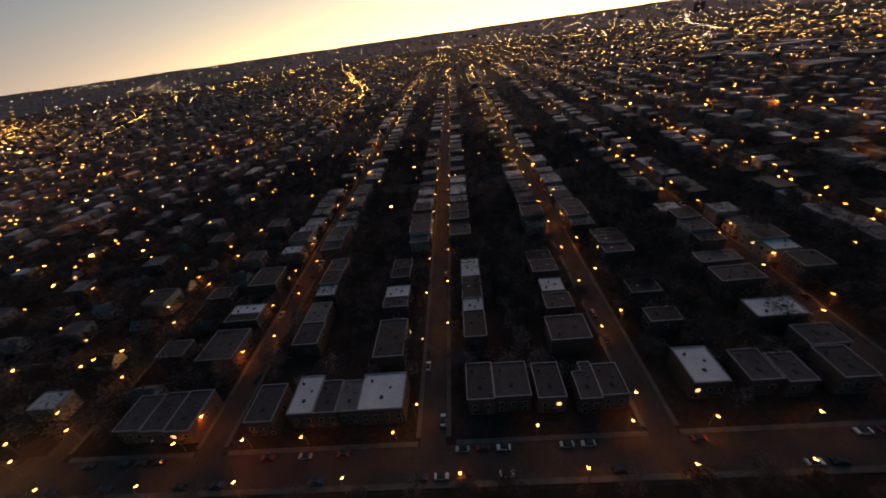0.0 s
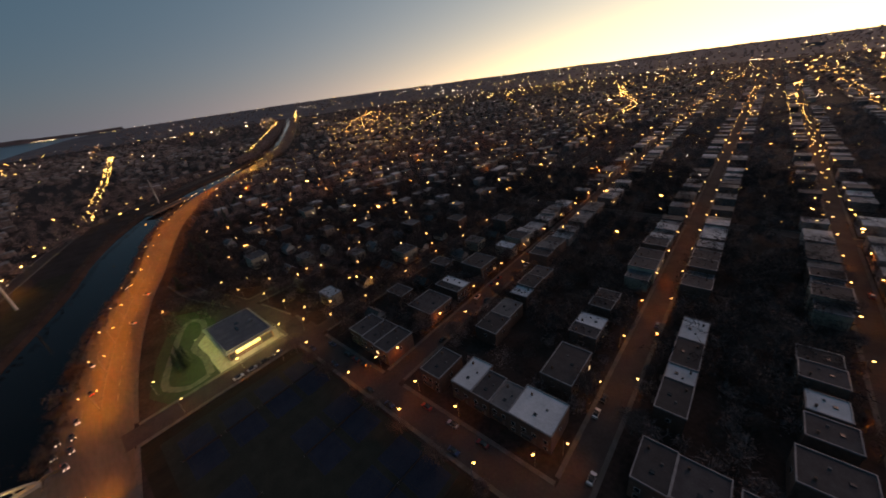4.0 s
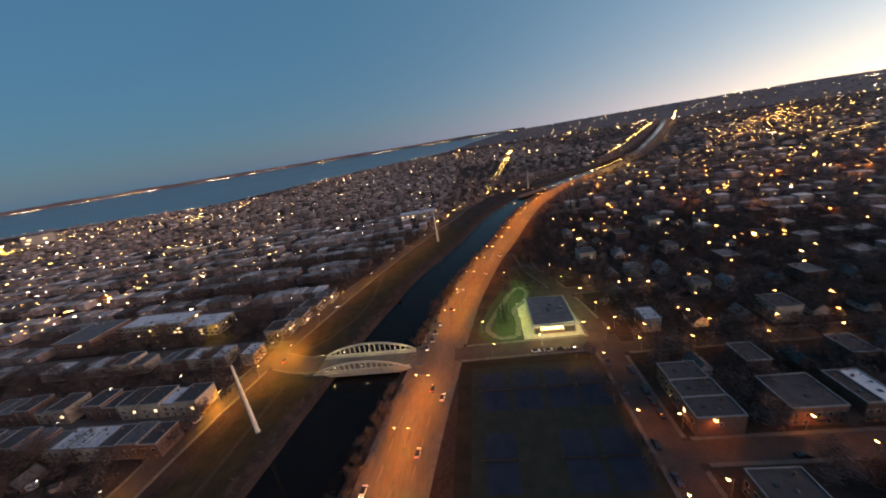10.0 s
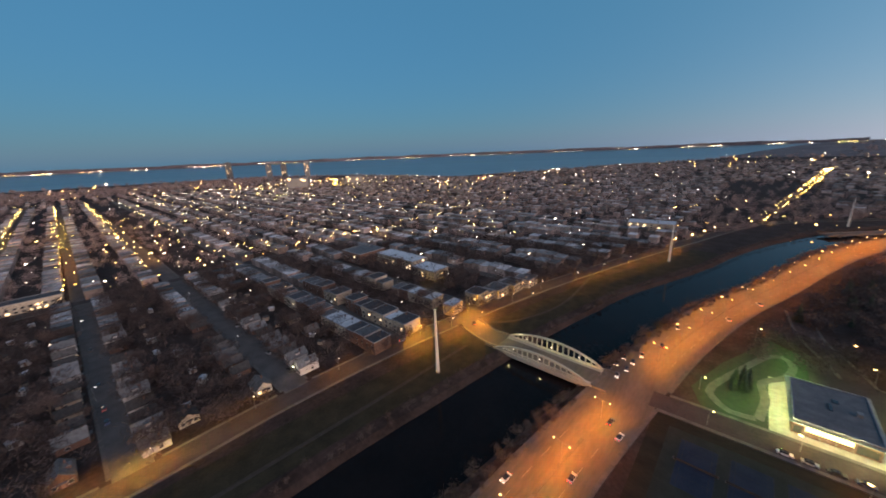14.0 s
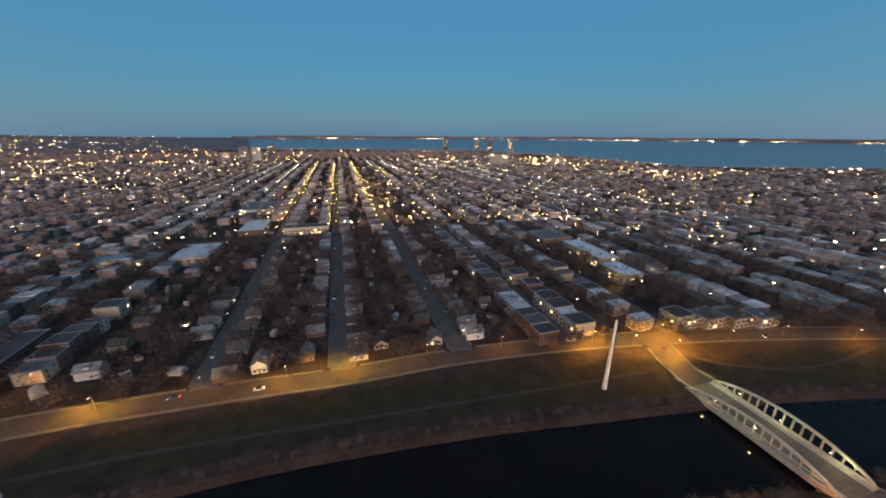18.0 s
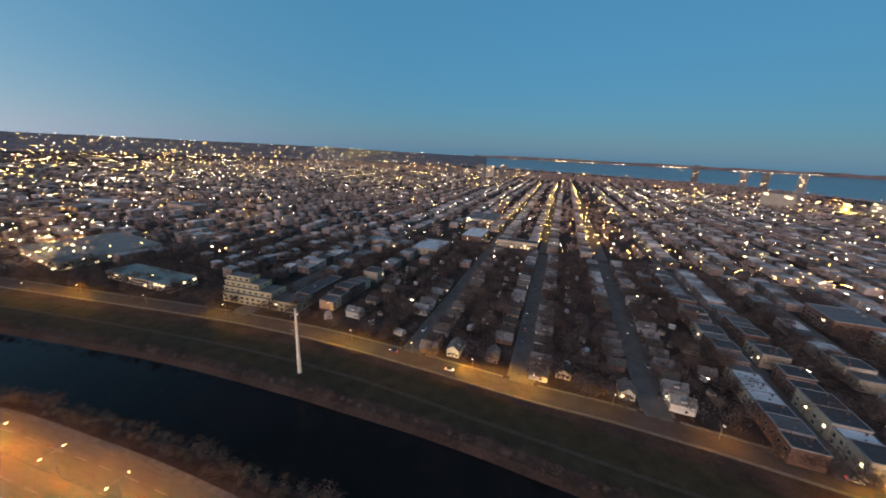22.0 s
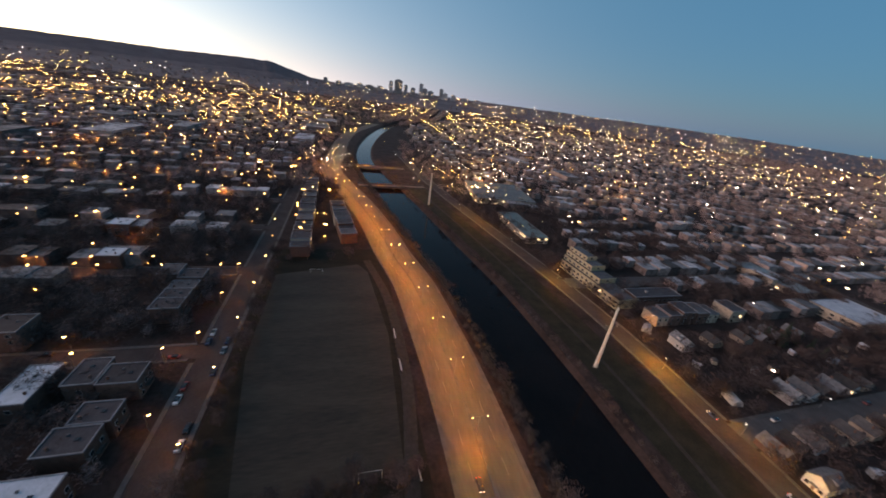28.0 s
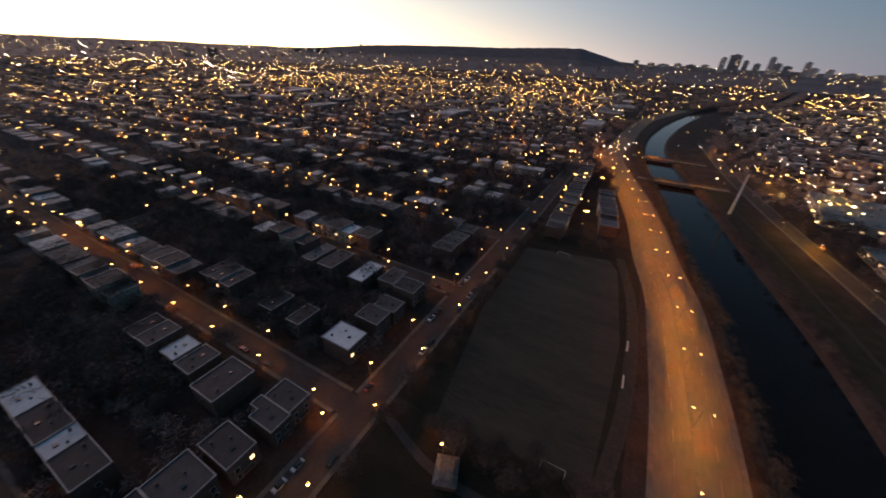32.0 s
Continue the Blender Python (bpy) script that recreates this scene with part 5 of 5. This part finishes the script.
add_area(-480, -165, 225, 600, 65, 15, 0, 0.6)
add_area(-480, -350, 110, 225, 65, 15, 0, 0.6)
add_area(-1500, -480, 100, 1500, 70, 17, -32, 0.5)
add_area(-480, -130, 600, 1500, 70, 16, 0, 0.6)
add_area(390, 1600, 75, 1500, 71, 14, 0)
add_area(-480, 900, 1250, 2300, 80, 17, 0, 0.6)
add_area(-1250, -520, -1500, -60, 62, 13, 8)
add_area(-2300, -1250, -800, 400, 70, 16, 20, 0.7)
add_area(200, 330, -1500, -195, 62, 12, 0)
add_area(330, 1700, -1500, -160, 66, 14, -12)
add_area(-900, 1700, -2300, -1500, 75, 18, 0, 0.6)
for i in range(90):  # depots and halls of the east
    a, r = radians(rs.uniform(25, 125)), rs.uniform(650, 2500)
    x, y = r * math.sin(a), r * math.cos(a)
    if abs(y - canal_y(x)) > 110:
        far_boxes.append((x, y, rs.uniform(30, 90), rs.uniform(20, 50), rs.uniform(7, 12)))
walls_g, roofs_g = Geo(), Geo()
for x, y, w, d, h in far_boxes:
    if (240 < x < 400 and -15 < y < 55) or (360 < x < 465 and -245 < y < -140) or (-535 < x < -490 and -130 < y < -62):
        continue
    if dist_to(sroad_line, x, y) < 17 or (dist_to(blvd_line, x, y) < 24):
        continue
    walls_g.box(x - w / 2, x + w / 2, y - d / 2, y + d / 2, -0.2, h)
    roofs_g.box(x - w / 2 - 0.15, x + w / 2 + 0.15, y - d / 2 - 0.15, y + d / 2 + 0.15, h, h + 0.4)
fh = thing("far_houses", "endless rows of low flat-roofed houses", "houses", kind="stuff")
part("wall", walls_g, HAZEWALL, fh, kind="stuff")
part("roof", roofs_g, HAZEROOF, fh, kind="stuff")

# crowns of bare trees all over the city, as slivers
def forest(name, label, pts, hs, slivers, length, thick, material):
    n = len(pts)
    base = np.repeat(np.array(pts), slivers, 0)
    hh = np.repeat(np.array(hs), slivers)
    m = n * slivers
    off = rs.normal(0, 1, (m, 3)) * np.stack([hh * 0.25, hh * 0.25, hh * 0.2], -1)
    b = np.stack([base[:, 0] + off[:, 0], base[:, 1] + off[:, 1], np.maximum(0.5, hh * 0.6 + off[:, 2]) + np.repeat([lift(*p) for p in pts], slivers)], -1)
    d = rs.normal(0, 1, (m, 3)) + [0, 0, 0.5]
    d = d / np.linalg.norm(d, axis=1)[:, None] * length * rs.uniform(0.6, 1.3, (m, 1))
    s = np.cross(d, rs.normal(0, 1, (m, 3)))
    s = s / np.linalg.norm(s, axis=1)[:, None] * thick / 2
    v = np.stack([b - s, b + s, b + d], 1).reshape(-1, 3)
    me = bpy.data.meshes.new(name)
    me.vertices.add(len(v))
    me.vertices.foreach_set("co", v.ravel())
    me.loops.add(3 * m)
    me.loops.foreach_set("vertex_index", np.arange(3 * m))
    me.polygons.add(m)
    me.polygons.foreach_set("loop_start", np.arange(0, 3 * m, 3))
    me.update(calc_edges=True)
    me.materials.append(material)
    return tagged(new(name, me), label, "trees", kind="stuff")


def scatter(n, r0, r1, test):
    out = []
    while len(out) < n:
        a, r = rs.uniform(0, 2 * math.pi), math.sqrt(rs.uniform(r0 * r0, r1 * r1))
        x, y = r * math.sin(a), r * math.cos(a)
        k = y - canal_y(x)
        if not in_water(x, y) and not -68 < k < 62 and test(x, y):
            out.append((x, y))
    return out


def off_street(x, y):
    if -150 < x < 380 and 40 < y < 1250:
        return min(abs(x - a) for a in NORTH_X) > 8 and abs(y - PARK_Y) > 12 and min(abs(y - b) for b in (282, 520, 760, 1000)) > 8 and (y > 68)
    if -500 < x < 200 and y < -150:
        return min(abs(x - 5 - a) for a in SOUTH_X) > 9 and min(abs(y - b) for b in (-402, -760, -1150)) > 9
    return not (-215 < x < 245 and -120 < y < 66) and not (60 < x < 330 and -60 < y < 62)


def built_on(x, y):
    return any(abs(x - a) < w / 2 + 1.0 and abs(y - b) < d / 2 + 1.0 for a, b, w, d in FOOTPRINTS if abs(x - a) < 16)


FOOTPRINTS = []
for o in scene.objects:
    if o.name.split(".")[0] in ("town_house", "gable_house") and o.location.y > 0:
        FOOTPRINTS.append((o.location.x, o.location.y, 13.0, 13.0))
mid = scatter(4300, 125, 420, off_street)
yard = [p for p in scatter(6000, 40, 750, lambda x, y: y > 66 and off_street(x, y) and not built_on(x, y)) if p[1] < 800]
forest("yard_trees", "dark bare trees and hedges in the northern yards", yard, rs.uniform(3.0, 9.0, len(yard)), 150, 1.8, 0.27, YARDTWIG)
mid2 = scatter(5200, 420, 850, off_street)
forest("yard_trees", "brown bare trees between the houses", mid, rs.uniform(5.5, 12, len(mid)), 170, 2.2, 0.29, NEARTWIG)
forest("yard_trees", "brown bare trees along the streets", mid2, rs.uniform(6, 11.5, len(mid2)), 75, 2.6, 0.5, HAZETWIG)
for x in SOUTH_X[1:]:
    for k in range(26):
        mid.append((x + 2 + rs.choice([-7.5, 7.5]) + rs.uniform(-1, 1), -165 - k * 9))
forest("street_trees", "bare trees along the southern streets", mid[4300:], rs.uniform(4, 8.5, len(mid) - 4300), 150, 1.7, 0.22, NEARTWIG)
far = scatter(13000, 700, 2500, off_street)
forest("far_trees", "brown bare woods over the distant city, haze in their colour", far, rs.uniform(7, 13, len(far)), 40, 3.6, 1.2, HAZETWIG)
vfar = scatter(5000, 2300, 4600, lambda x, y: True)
forest("far_woods", "dark woods towards the horizon", vfar, rs.uniform(8, 16, len(vfar)), 12, 9, 5.0, HAZETWIG)
bank = []
for p, n in zip(canal_line, ns):
    if abs(p.x) < 600 and not -172 < p.x < -138:
        for k in range(5):
            q = p + n * (HALF + rs.uniform(1.0, 7.5))
            bank.append((q.x + rs.uniform(-3, 3), q.y))
        q = p - n * (HALF + rs.uniform(1.0, 4.5))
        bank.append((q.x + rs.uniform(-3, 3), q.y))
for p, n in zip(canal_line, ns):
    if 1230 < p.x < 2600 or -2400 < p.x < -820:
        for s in (-1, 1):
            for k in range(2):
                q = p + n * s * (HALF + rs.uniform(3, 26))
                vfar.append((q.x, q.y))
forest("far_woods", "dark woods on the far reaches of the canal", vfar[5000:], rs.uniform(9, 15, len(vfar) - 5000), 60, 3.6, 1.1, HAZETWIG)
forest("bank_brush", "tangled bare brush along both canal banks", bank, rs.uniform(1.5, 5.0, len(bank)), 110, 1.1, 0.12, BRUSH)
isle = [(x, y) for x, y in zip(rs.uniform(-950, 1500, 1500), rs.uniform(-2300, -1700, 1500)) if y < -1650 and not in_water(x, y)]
forest("far_woods", "dark wooded river bank", isle, rs.uniform(10, 16, len(isle)), 20, 7, 3.0, HAZETWIG)


# far lights
def dots(name, label, pts, material, k=0.00055, least=0.42):
    n = len(pts)
    p = np.array([(x, y, z + lift(x, y) if z < 40 else z) for x, y, z in pts], float)
    r = np.maximum(least, k * np.minimum(2300, np.hypot(p[:, 0], p[:, 1]))) * np.clip(rs.lognormal(-0.12, 0.38, n), 0.45, 2.2)
    o = np.array([(1.5, 0, 0), (-1.5, 0, 0), (0, 1.5, 0), (0, -1.5, 0), (0, 0, 0.6), (0, 0, -0.6)])
    v = (p[:, None, :] + o[None] * r[:, None, None]).reshape(-1, 3)
    f = [(0, 2, 4), (2, 1, 4), (1, 3, 4), (3, 0, 4), (2, 0, 5), (1, 2, 5), (3, 1, 5), (0, 3, 5)]
    g = Geo()
    g.v = [tuple(q) for q in v]
    g.f = [tuple(6 * i + j for j in q) for i in range(n) for q in f]
    return tagged(part(name, g, material), label, "lights", kind="stuff")


orange, yellow, white = [], [], []


def street_dots(line, step, into, z=8, jitter=1.5):
    for p, a in along(line, step, rs.uniform(0, step)):
        if not in_water(p.x, p.y):
            into.append((p.x + rs.normal(0, jitter), p.y + rs.normal(0, jitter), z))


for x in NORTH_X + [421 + 71 * k for k in range(14)]:
    a = 395 if x < 150 else 75
    street_dots(straight((x - 5, a), (x - 5, 1250)), 34, orange)
    street_dots(straight((x + 5, a), (x + 5, 1250)), 38, orange)
for y in (282, 520, 760, 1000, 1240):
    street_dots(straight((-420, y), (1500, y)), 33, orange)
for k in range(16):
    x0 = -200 - 66 * k
    street_dots(straight((x0, 120 + 40 * k), (x0 - 420, 120 + 40 * k + 540)), 42, orange)
    street_dots(straight((-300 - 40 * k, 120 + 70 * k), (-700 - 70 * k, -20 + 70 * k + 360)), 60, orange)
for x in SOUTH_X:
    street_dots(straight((x + 8, -412), (x + 12, -1480)), 40, yellow if x in (62, 2, -59) else white)
    if x in (62, 2, -59, -121):
        street_dots(straight((x + 12, -440), (x + 14, -1200)), 38, yellow)
    elif x < -200:
        street_dots(straight((x + 6, south_top(x) - 20), (x + 8, -400)), 45, white)
for y in (-402, -760, -1150):
    street_dots(straight((-1000, y), (700, y)), 36, orange if y == -402 else yellow)
street_dots([p for p in blvd_line if p.x < -690], 13, yellow)
street_dots([p for p in sroad_line if p.x < -420], 28, yellow)
for o in (0, 9):
    street_dots(curve([(-593, 4 + o), (-800, 34 + o), (-994, 66 + o), (-1748, 170 + o)], 30), 17, yellow)
street_dots(straight((-600, 10), (-570, 250)), 16, orange)
street_dots(curve([(-230, 1000), (-300, 1180), (-380, 1420)], 30), 12, orange)
street_dots(curve([(-250, 700), (-235, 860), (-230, 1000)], 30), 20, orange)
street_dots([p for p in blvd_line if p.x > 545], 22, orange)
for x0, y0, n, sx, sy, into in ((470, 60, 60, 55, 30, orange), (560, 20, 40, 60, 40, white), (430, -150, 60, 70, 40, yellow), (520, -200, 80, 90, 60, white), (300, 40, 26, 40, 20, orange), (-900, 1900, 160, 400, 300, yellow), (200, 1500, 60, 180, 140, orange), (1500, 600, 160, 500, 300, orange), (-170, -395, 26, 60, 12, orange), (1300, -700, 160, 400, 400, yellow), (900, -500, 120, 300, 200, white)):
    for i in range(n):
        x, y = rs.normal(x0, sx), rs.normal(y0, sy)
        if not in_water(x, y) and not -20 < y - canal_y(x) < 20:
            into.append((x, y, rs.uniform(5, 12)))
for n, r0, r1, into in ((500, 350, 1200, white), (500, 350, 1200, orange), (900, 1100, 2600, orange), (700, 1100, 2600, white), (500, 1300, 3000, yellow), (350, 2500, 4600, yellow), (450, 2500, 4600, white), (250, 2500, 4600, orange), (300, 250, 900, orange)):
    for i in range(n):
        a, r = rs.uniform(0, 2 * math.pi), math.sqrt(rs.uniform(r0 * r0, r1 * r1))
        x, y = r * math.sin(a), r * math.cos(a)
        if not in_water(x, y) and not -40 < y - canal_y(x) < 40 and off_street(x, y) and noise.noise((x * 0.004, y * 0.004, 8)) > 0.0:
            into.append((x, y, rs.uniform(7, 14)))
for n, r0, r1, into in ((200, 280, 1400, white), (220, 500, 2300, yellow), (150, 500, 2300, orange)):  # the south-east
    for i in range(n):
        a, r = radians(rs.uniform(95, 178)), math.sqrt(rs.uniform(r0 * r0, r1 * r1))
        x, y = r * math.sin(a), r * math.cos(a)
        if y < canal_y(x) - 75 and off_street(x, y) and noise.noise((x * 0.006, y * 0.006, 2)) > -0.05:
            into.append((x, y, rs.uniform(4, 9)))
for i in range(190):  # porch and yard lights south of the canal
    x, y = rs.uniform(-500, 200), rs.uniform(-700, -165)
    if off_street(x, y) and y < canal_y(x) - 75:
        white.append((x, y, rs.uniform(3, 5)))
for i in range(1700):  # the far shore of the river
    a = radians(rs.uniform(166, 290))
    if noise.noise((a * 14, 3, 1)) > 0.0 and noise.noise((a * 60, 3, 7)) > -0.1:
        (white if rs.rand() < 0.8 else yellow).append((math.sin(a) * 4630, math.cos(a) * 4630, rs.normal(66, 2.2)))
for x0, x1, y0, y1, n in ((-700, -160, 70, 900, 200), (200, 950, 65, 950, 230), (-480, 380, 330, 1100, 200)):
    for i in range(n):
        x, y = rs.uniform(x0, x1), rs.uniform(y0, y1)
        if y - canal_y(x) > 75 and off_street(x, y):
            orange.append((x, y, 7.5))
for i in range(380):
    a = rs.uniform(0, 2 * math.pi)
    if 3.3 < a < 5.0:
        continue
    (yellow if rs.rand() < 0.5 else white if rs.rand() < 0.6 else orange).append((math.sin(a) * 4680, math.cos(a) * 4640, rs.uniform(2, 6)))
for n, r0, r1, a0, a1, into in ((170, 1500, 3400, 22, 62, yellow), (140, 1500, 3400, 22, 62, white), (260, 180, 900, -75, 80, orange), (160, 700, 2000, -60, 80, orange)):
    for i in range(n):
        a, r = radians(rs.uniform(a0, a1)), math.sqrt(rs.uniform(r0 * r0, r1 * r1))
        x, y = r * math.sin(a), r * math.cos(a)
        if y > 70 and off_street(x, y) and abs(y - canal_y(x)) > 70:
            into.append((x, y, rs.uniform(6.5, 9)))
for a, b, into in (((620, -250), (1900, -330), yellow), ((700, -420), (1900, -520), yellow), ((600, -330), (780, -1500), yellow), ((900, -250), (1080, -1500), white), ((760, 130), (1900, 300), orange), ((700, 260), (1800, 470), yellow), ((1000, 130), (900, 1500), yellow), ((1400, 250), (1250, 1700), white), ((480, -160), (640, -150), yellow)):
    street_dots(straight(a, b, 30), 26 if into is yellow else 40, into)
for i in range(330):
    a, r = radians(rs.uniform(-45, 75)), rs.uniform(3000, 4640)
    (yellow if rs.rand() < 0.45 else white if rs.rand() < 0.6 else orange).append((math.sin(a) * r, math.cos(a) * r, rs.uniform(8, 24)))
# yards, car parks and depots lit in rows
for i in range(46):
    a, r = radians(rs.uniform(-30, 130)), rs.uniform(900, 3300)
    x, y, b = r * math.sin(a), r * math.cos(a), rs.uniform(0, 3.14)
    into = (white, white, yellow, orange)[rs.randint(4)]
    if abs(y - canal_y(x)) > 60:
        for j in range(rs.randint(6, 16)):
            u, v = rs.uniform(-60, 60), rs.choice([-12, 12])
            into.append((x + u * math.cos(b) - v * math.sin(b), y + u * math.sin(b) + v * math.cos(b), rs.uniform(7, 11)))
# street lamps of the northern blocks that light the trees round them
near_north = [p for p in orange if 100 < p[1] < 640 and -560 < p[0] < 640 and not (-110 < p[0] < 215 and p[1] < 330)]
for p in near_north[::9]:
    light(p[0], p[1], 6.8, 4200, AMBER, spot=False)

for x in (68, 9, -51):
    for y in range(-990, -430, 80):
        light(x + (y % 3) * 4 - 4, y, 9, 9000, (1.0, 0.36, 0.045), spot=False)
far_glow = [p for p in yellow + orange if 250 < p[0] < 1100 and -600 < p[1] < canal_y(p[0]) - 70]
for p in far_glow[::9]:
    light(p[0], p[1], 9, 13000, (1.0, 0.45, 0.08), spot=False)


def clear(pts):
    """Leaves out what would stand in the canal's strip, and thins the lights north and east of it."""
    return [p for p in pts if not (abs(p[0]) < 400 and -78 < p[1] - canal_y(p[0]) < 48) and rs.rand() < (0.9 if p[1] < -150 and p[0] < 300 or p[0] < -700 else 0.82)]


street_dots(straight((-690, 580), (-920, 1060)), 14, yellow)
for x0, y0, n in ((-2150, 2500, 26), (-1480, 2050, 26), (-2900, 2900, 24), (-3300, 1890, 20)):
    for i in range(n):
        white.append((rs.normal(x0, 90), rs.normal(y0, 90), 9))
# the great double-lit avenue in the north-west, the motorway in the north-east and the lit streets of the south
for o in (-7, 7):
    street_dots(curve([(-192 + o, 528), (-220 + o, 662), (-230 + o, 969), (-330 + o, 1260), (-469 + o, 1710)], 30), 15, yellow)
    street_dots(straight((43 + o, 1018), (49 + o, 281)), 24, yellow)
    street_dots(straight((-97 + o, 1000), (-92 + o, 300)), 34, orange)
    street_dots(curve([(595 + o, 977), (694 + o, 1140), (921 + o, 1456), (1170 + o, 2053), (1577 + o, 2790)], 30), 34, white)
    street_dots(straight((-60, 975 + o), (60, 975 + o)), 14, orange)
    for x in (62, 2, -59):
        street_dots(straight((x + 8 + o, -430), (x + 12 + o, -1000)), 52, yellow)
    street_dots(straight((80 + o, -480), (130 + o, -900)), 60, yellow)
for n, a0, a1, r0, r1, into in ((150, -44, -14, 2300, 4500, yellow), (110, -44, -10, 2600, 4600, white), (190, 20, 95, 2000, 4300, yellow), (120, 20, 95, 2000, 4300, white), (260, 95, 150, 1500, 4400, yellow), (150, 95, 150, 1300, 4400, orange), (150, 95, 155, 1300, 4600, white), (120, 150, 172, 900, 2300, yellow), (120, 30, 88, 700, 2200, orange), (260, 5, 45, 1200, 4500, yellow), (220, 5, 45, 1300, 4500, white), (160, -60, 60, 900, 2600, orange), (130, -60, 40, 1500, 4000, yellow), (220, 186, 235, 420, 1700, yellow), (150, 180, 240, 420, 1900, orange), (120, 186, 250, 420, 1900, white), (200, 100, 165, 500, 1800, white), (260, 95, 168, 2900, 4650, yellow), (260, 95, 168, 2900, 4650, white), (120, -86, -45, 2600, 4650, white), (120, -86, -45, 2600, 4650, orange), (380, 82, 160, 500, 3600, yellow), (330, 82, 160, 500, 3000, orange), (260, 82, 162, 500, 4300, white), (330, -20, 82, 500, 3200, orange), (260, 0, 82, 900, 4300, yellow), (160, 0, 82, 900, 4300, white), (240, 185, 240, 420, 1600, yellow), (160, 200, 262, 420, 2200, white)):
    for i in range(n):
        a, r = radians(rs.uniform(a0, a1)), rs.uniform(r0, r1)
        x, y = r * math.sin(a), r * math.cos(a)
        if not in_water(x, y) and abs(y - canal_y(x)) > 60 and noise.noise((x * 0.0035, y * 0.0035, 5)) > -0.2:
            into.append((x, y, rs.uniform(7, 12)))
dots("city_lights", "orange street lights over the distant city", clear(orange), FAR_ORANGE)
dots("city_lights", "yellow street lights over the distant city", clear(yellow), FAR_YELLOW)
dots("city_lights", "white lights over the distant city", clear(white), FAR_WHITE)

# ---- towers ----
TOWER = mat("tower_facade", (0.07, 0.072, 0.082), (0.13, 0.13, 0.14), 20, rand=0.3)
PALETOWER = mat("pale_tower_facade", (0.22, 0.205, 0.19), (0.3, 0.28, 0.26), 20, rand=0.2)

# paler copy of the tower facade, with distance haze painted in
SKYLINE = mat("haze_paled_tower_facade", (0.13, 0.13, 0.145), (0.26, 0.255, 0.265), 40, rand=0.7)


def tower(az, dist, w, h, material=TOWER, label="dark high-rise tower far away", lit=6):
    a = radians(az)
    c = thing("tower_block", label, "tower", pose(math.sin(a) * dist, math.cos(a) * dist, 0, 0, 0, -az))
    part("shaft", Geo().box(-w / 2, w / 2, -w / 3, w / 3, -1, h), material, c)
    part("roof_plant", Geo().box(-w / 5, w / 5, -w / 6, w / 6, h, h + h * 0.04), TOWER, c)
    for i in range(lit // 2):
        x, z = rnd.uniform(-w * 0.42, w * 0.42), rnd.uniform(h * 0.3, h * 0.95)
        part("window", Geo().box(x - w * 0.05, x + w * 0.05, -w / 3 - 0.6, -w / 3 - 0.1, z, z + 3.5), LITPANE, c)
    return c


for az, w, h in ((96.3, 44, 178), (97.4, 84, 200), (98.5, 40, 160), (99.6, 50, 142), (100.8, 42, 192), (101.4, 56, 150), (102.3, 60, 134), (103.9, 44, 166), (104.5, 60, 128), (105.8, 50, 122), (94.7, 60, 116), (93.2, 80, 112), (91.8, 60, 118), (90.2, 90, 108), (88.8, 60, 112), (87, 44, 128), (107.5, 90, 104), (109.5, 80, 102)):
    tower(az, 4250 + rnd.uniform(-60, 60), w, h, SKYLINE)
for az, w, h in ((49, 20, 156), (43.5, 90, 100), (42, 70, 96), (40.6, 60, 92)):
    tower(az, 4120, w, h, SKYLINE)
tower(-154.6, 1420, 74, 38, PALETOWER, "broad pale apartment slab by the river", 10)
tower(-153, 1620, 22, 94, TOWER, "tall dark tower by the river", 10)
tower(-163.2, 2600, 36, 102)
tower(-158.2, 2000, 28, 84)
tower(-156.2, 2050, 28, 84)
# amber light put into the facade colour, with an unseen lamp added below
tower(-149.1, 1380, 13, 30, mat("painted_amber_light_facade", (0.5, 0.4, 0.15), (0.6, 0.5, 0.2), 10), "tower with amber light painted on its facade", 40)
tower(-146.2, 1500, 64, 29, PALETOWER, "pale apartment slab by the river", 8)
light(math.sin(radians(-149.1)) * 1366, math.cos(radians(-149.1)) * 1366, 12, 40000, (1.0, 0.72, 0.05), 1.0, False)
for az, d, w, h in ((162.2, 1790, 40, 50), (165, 1790, 34, 33), (167.3, 1715, 34, 58), (168.8, 1730, 36, 54), (170.9, 1800, 36, 58), (174.8, 1900, 60, 26), (141, 1560, 34, 26), (30.5, 3300, 60, 70), (28, 3300, 70, 60), (3, 3600, 90, 50), (22, 3600, 80, 48)):
    tower(az, d, w, h, PALETOWER if rnd.random() < 0.3 else TOWER)
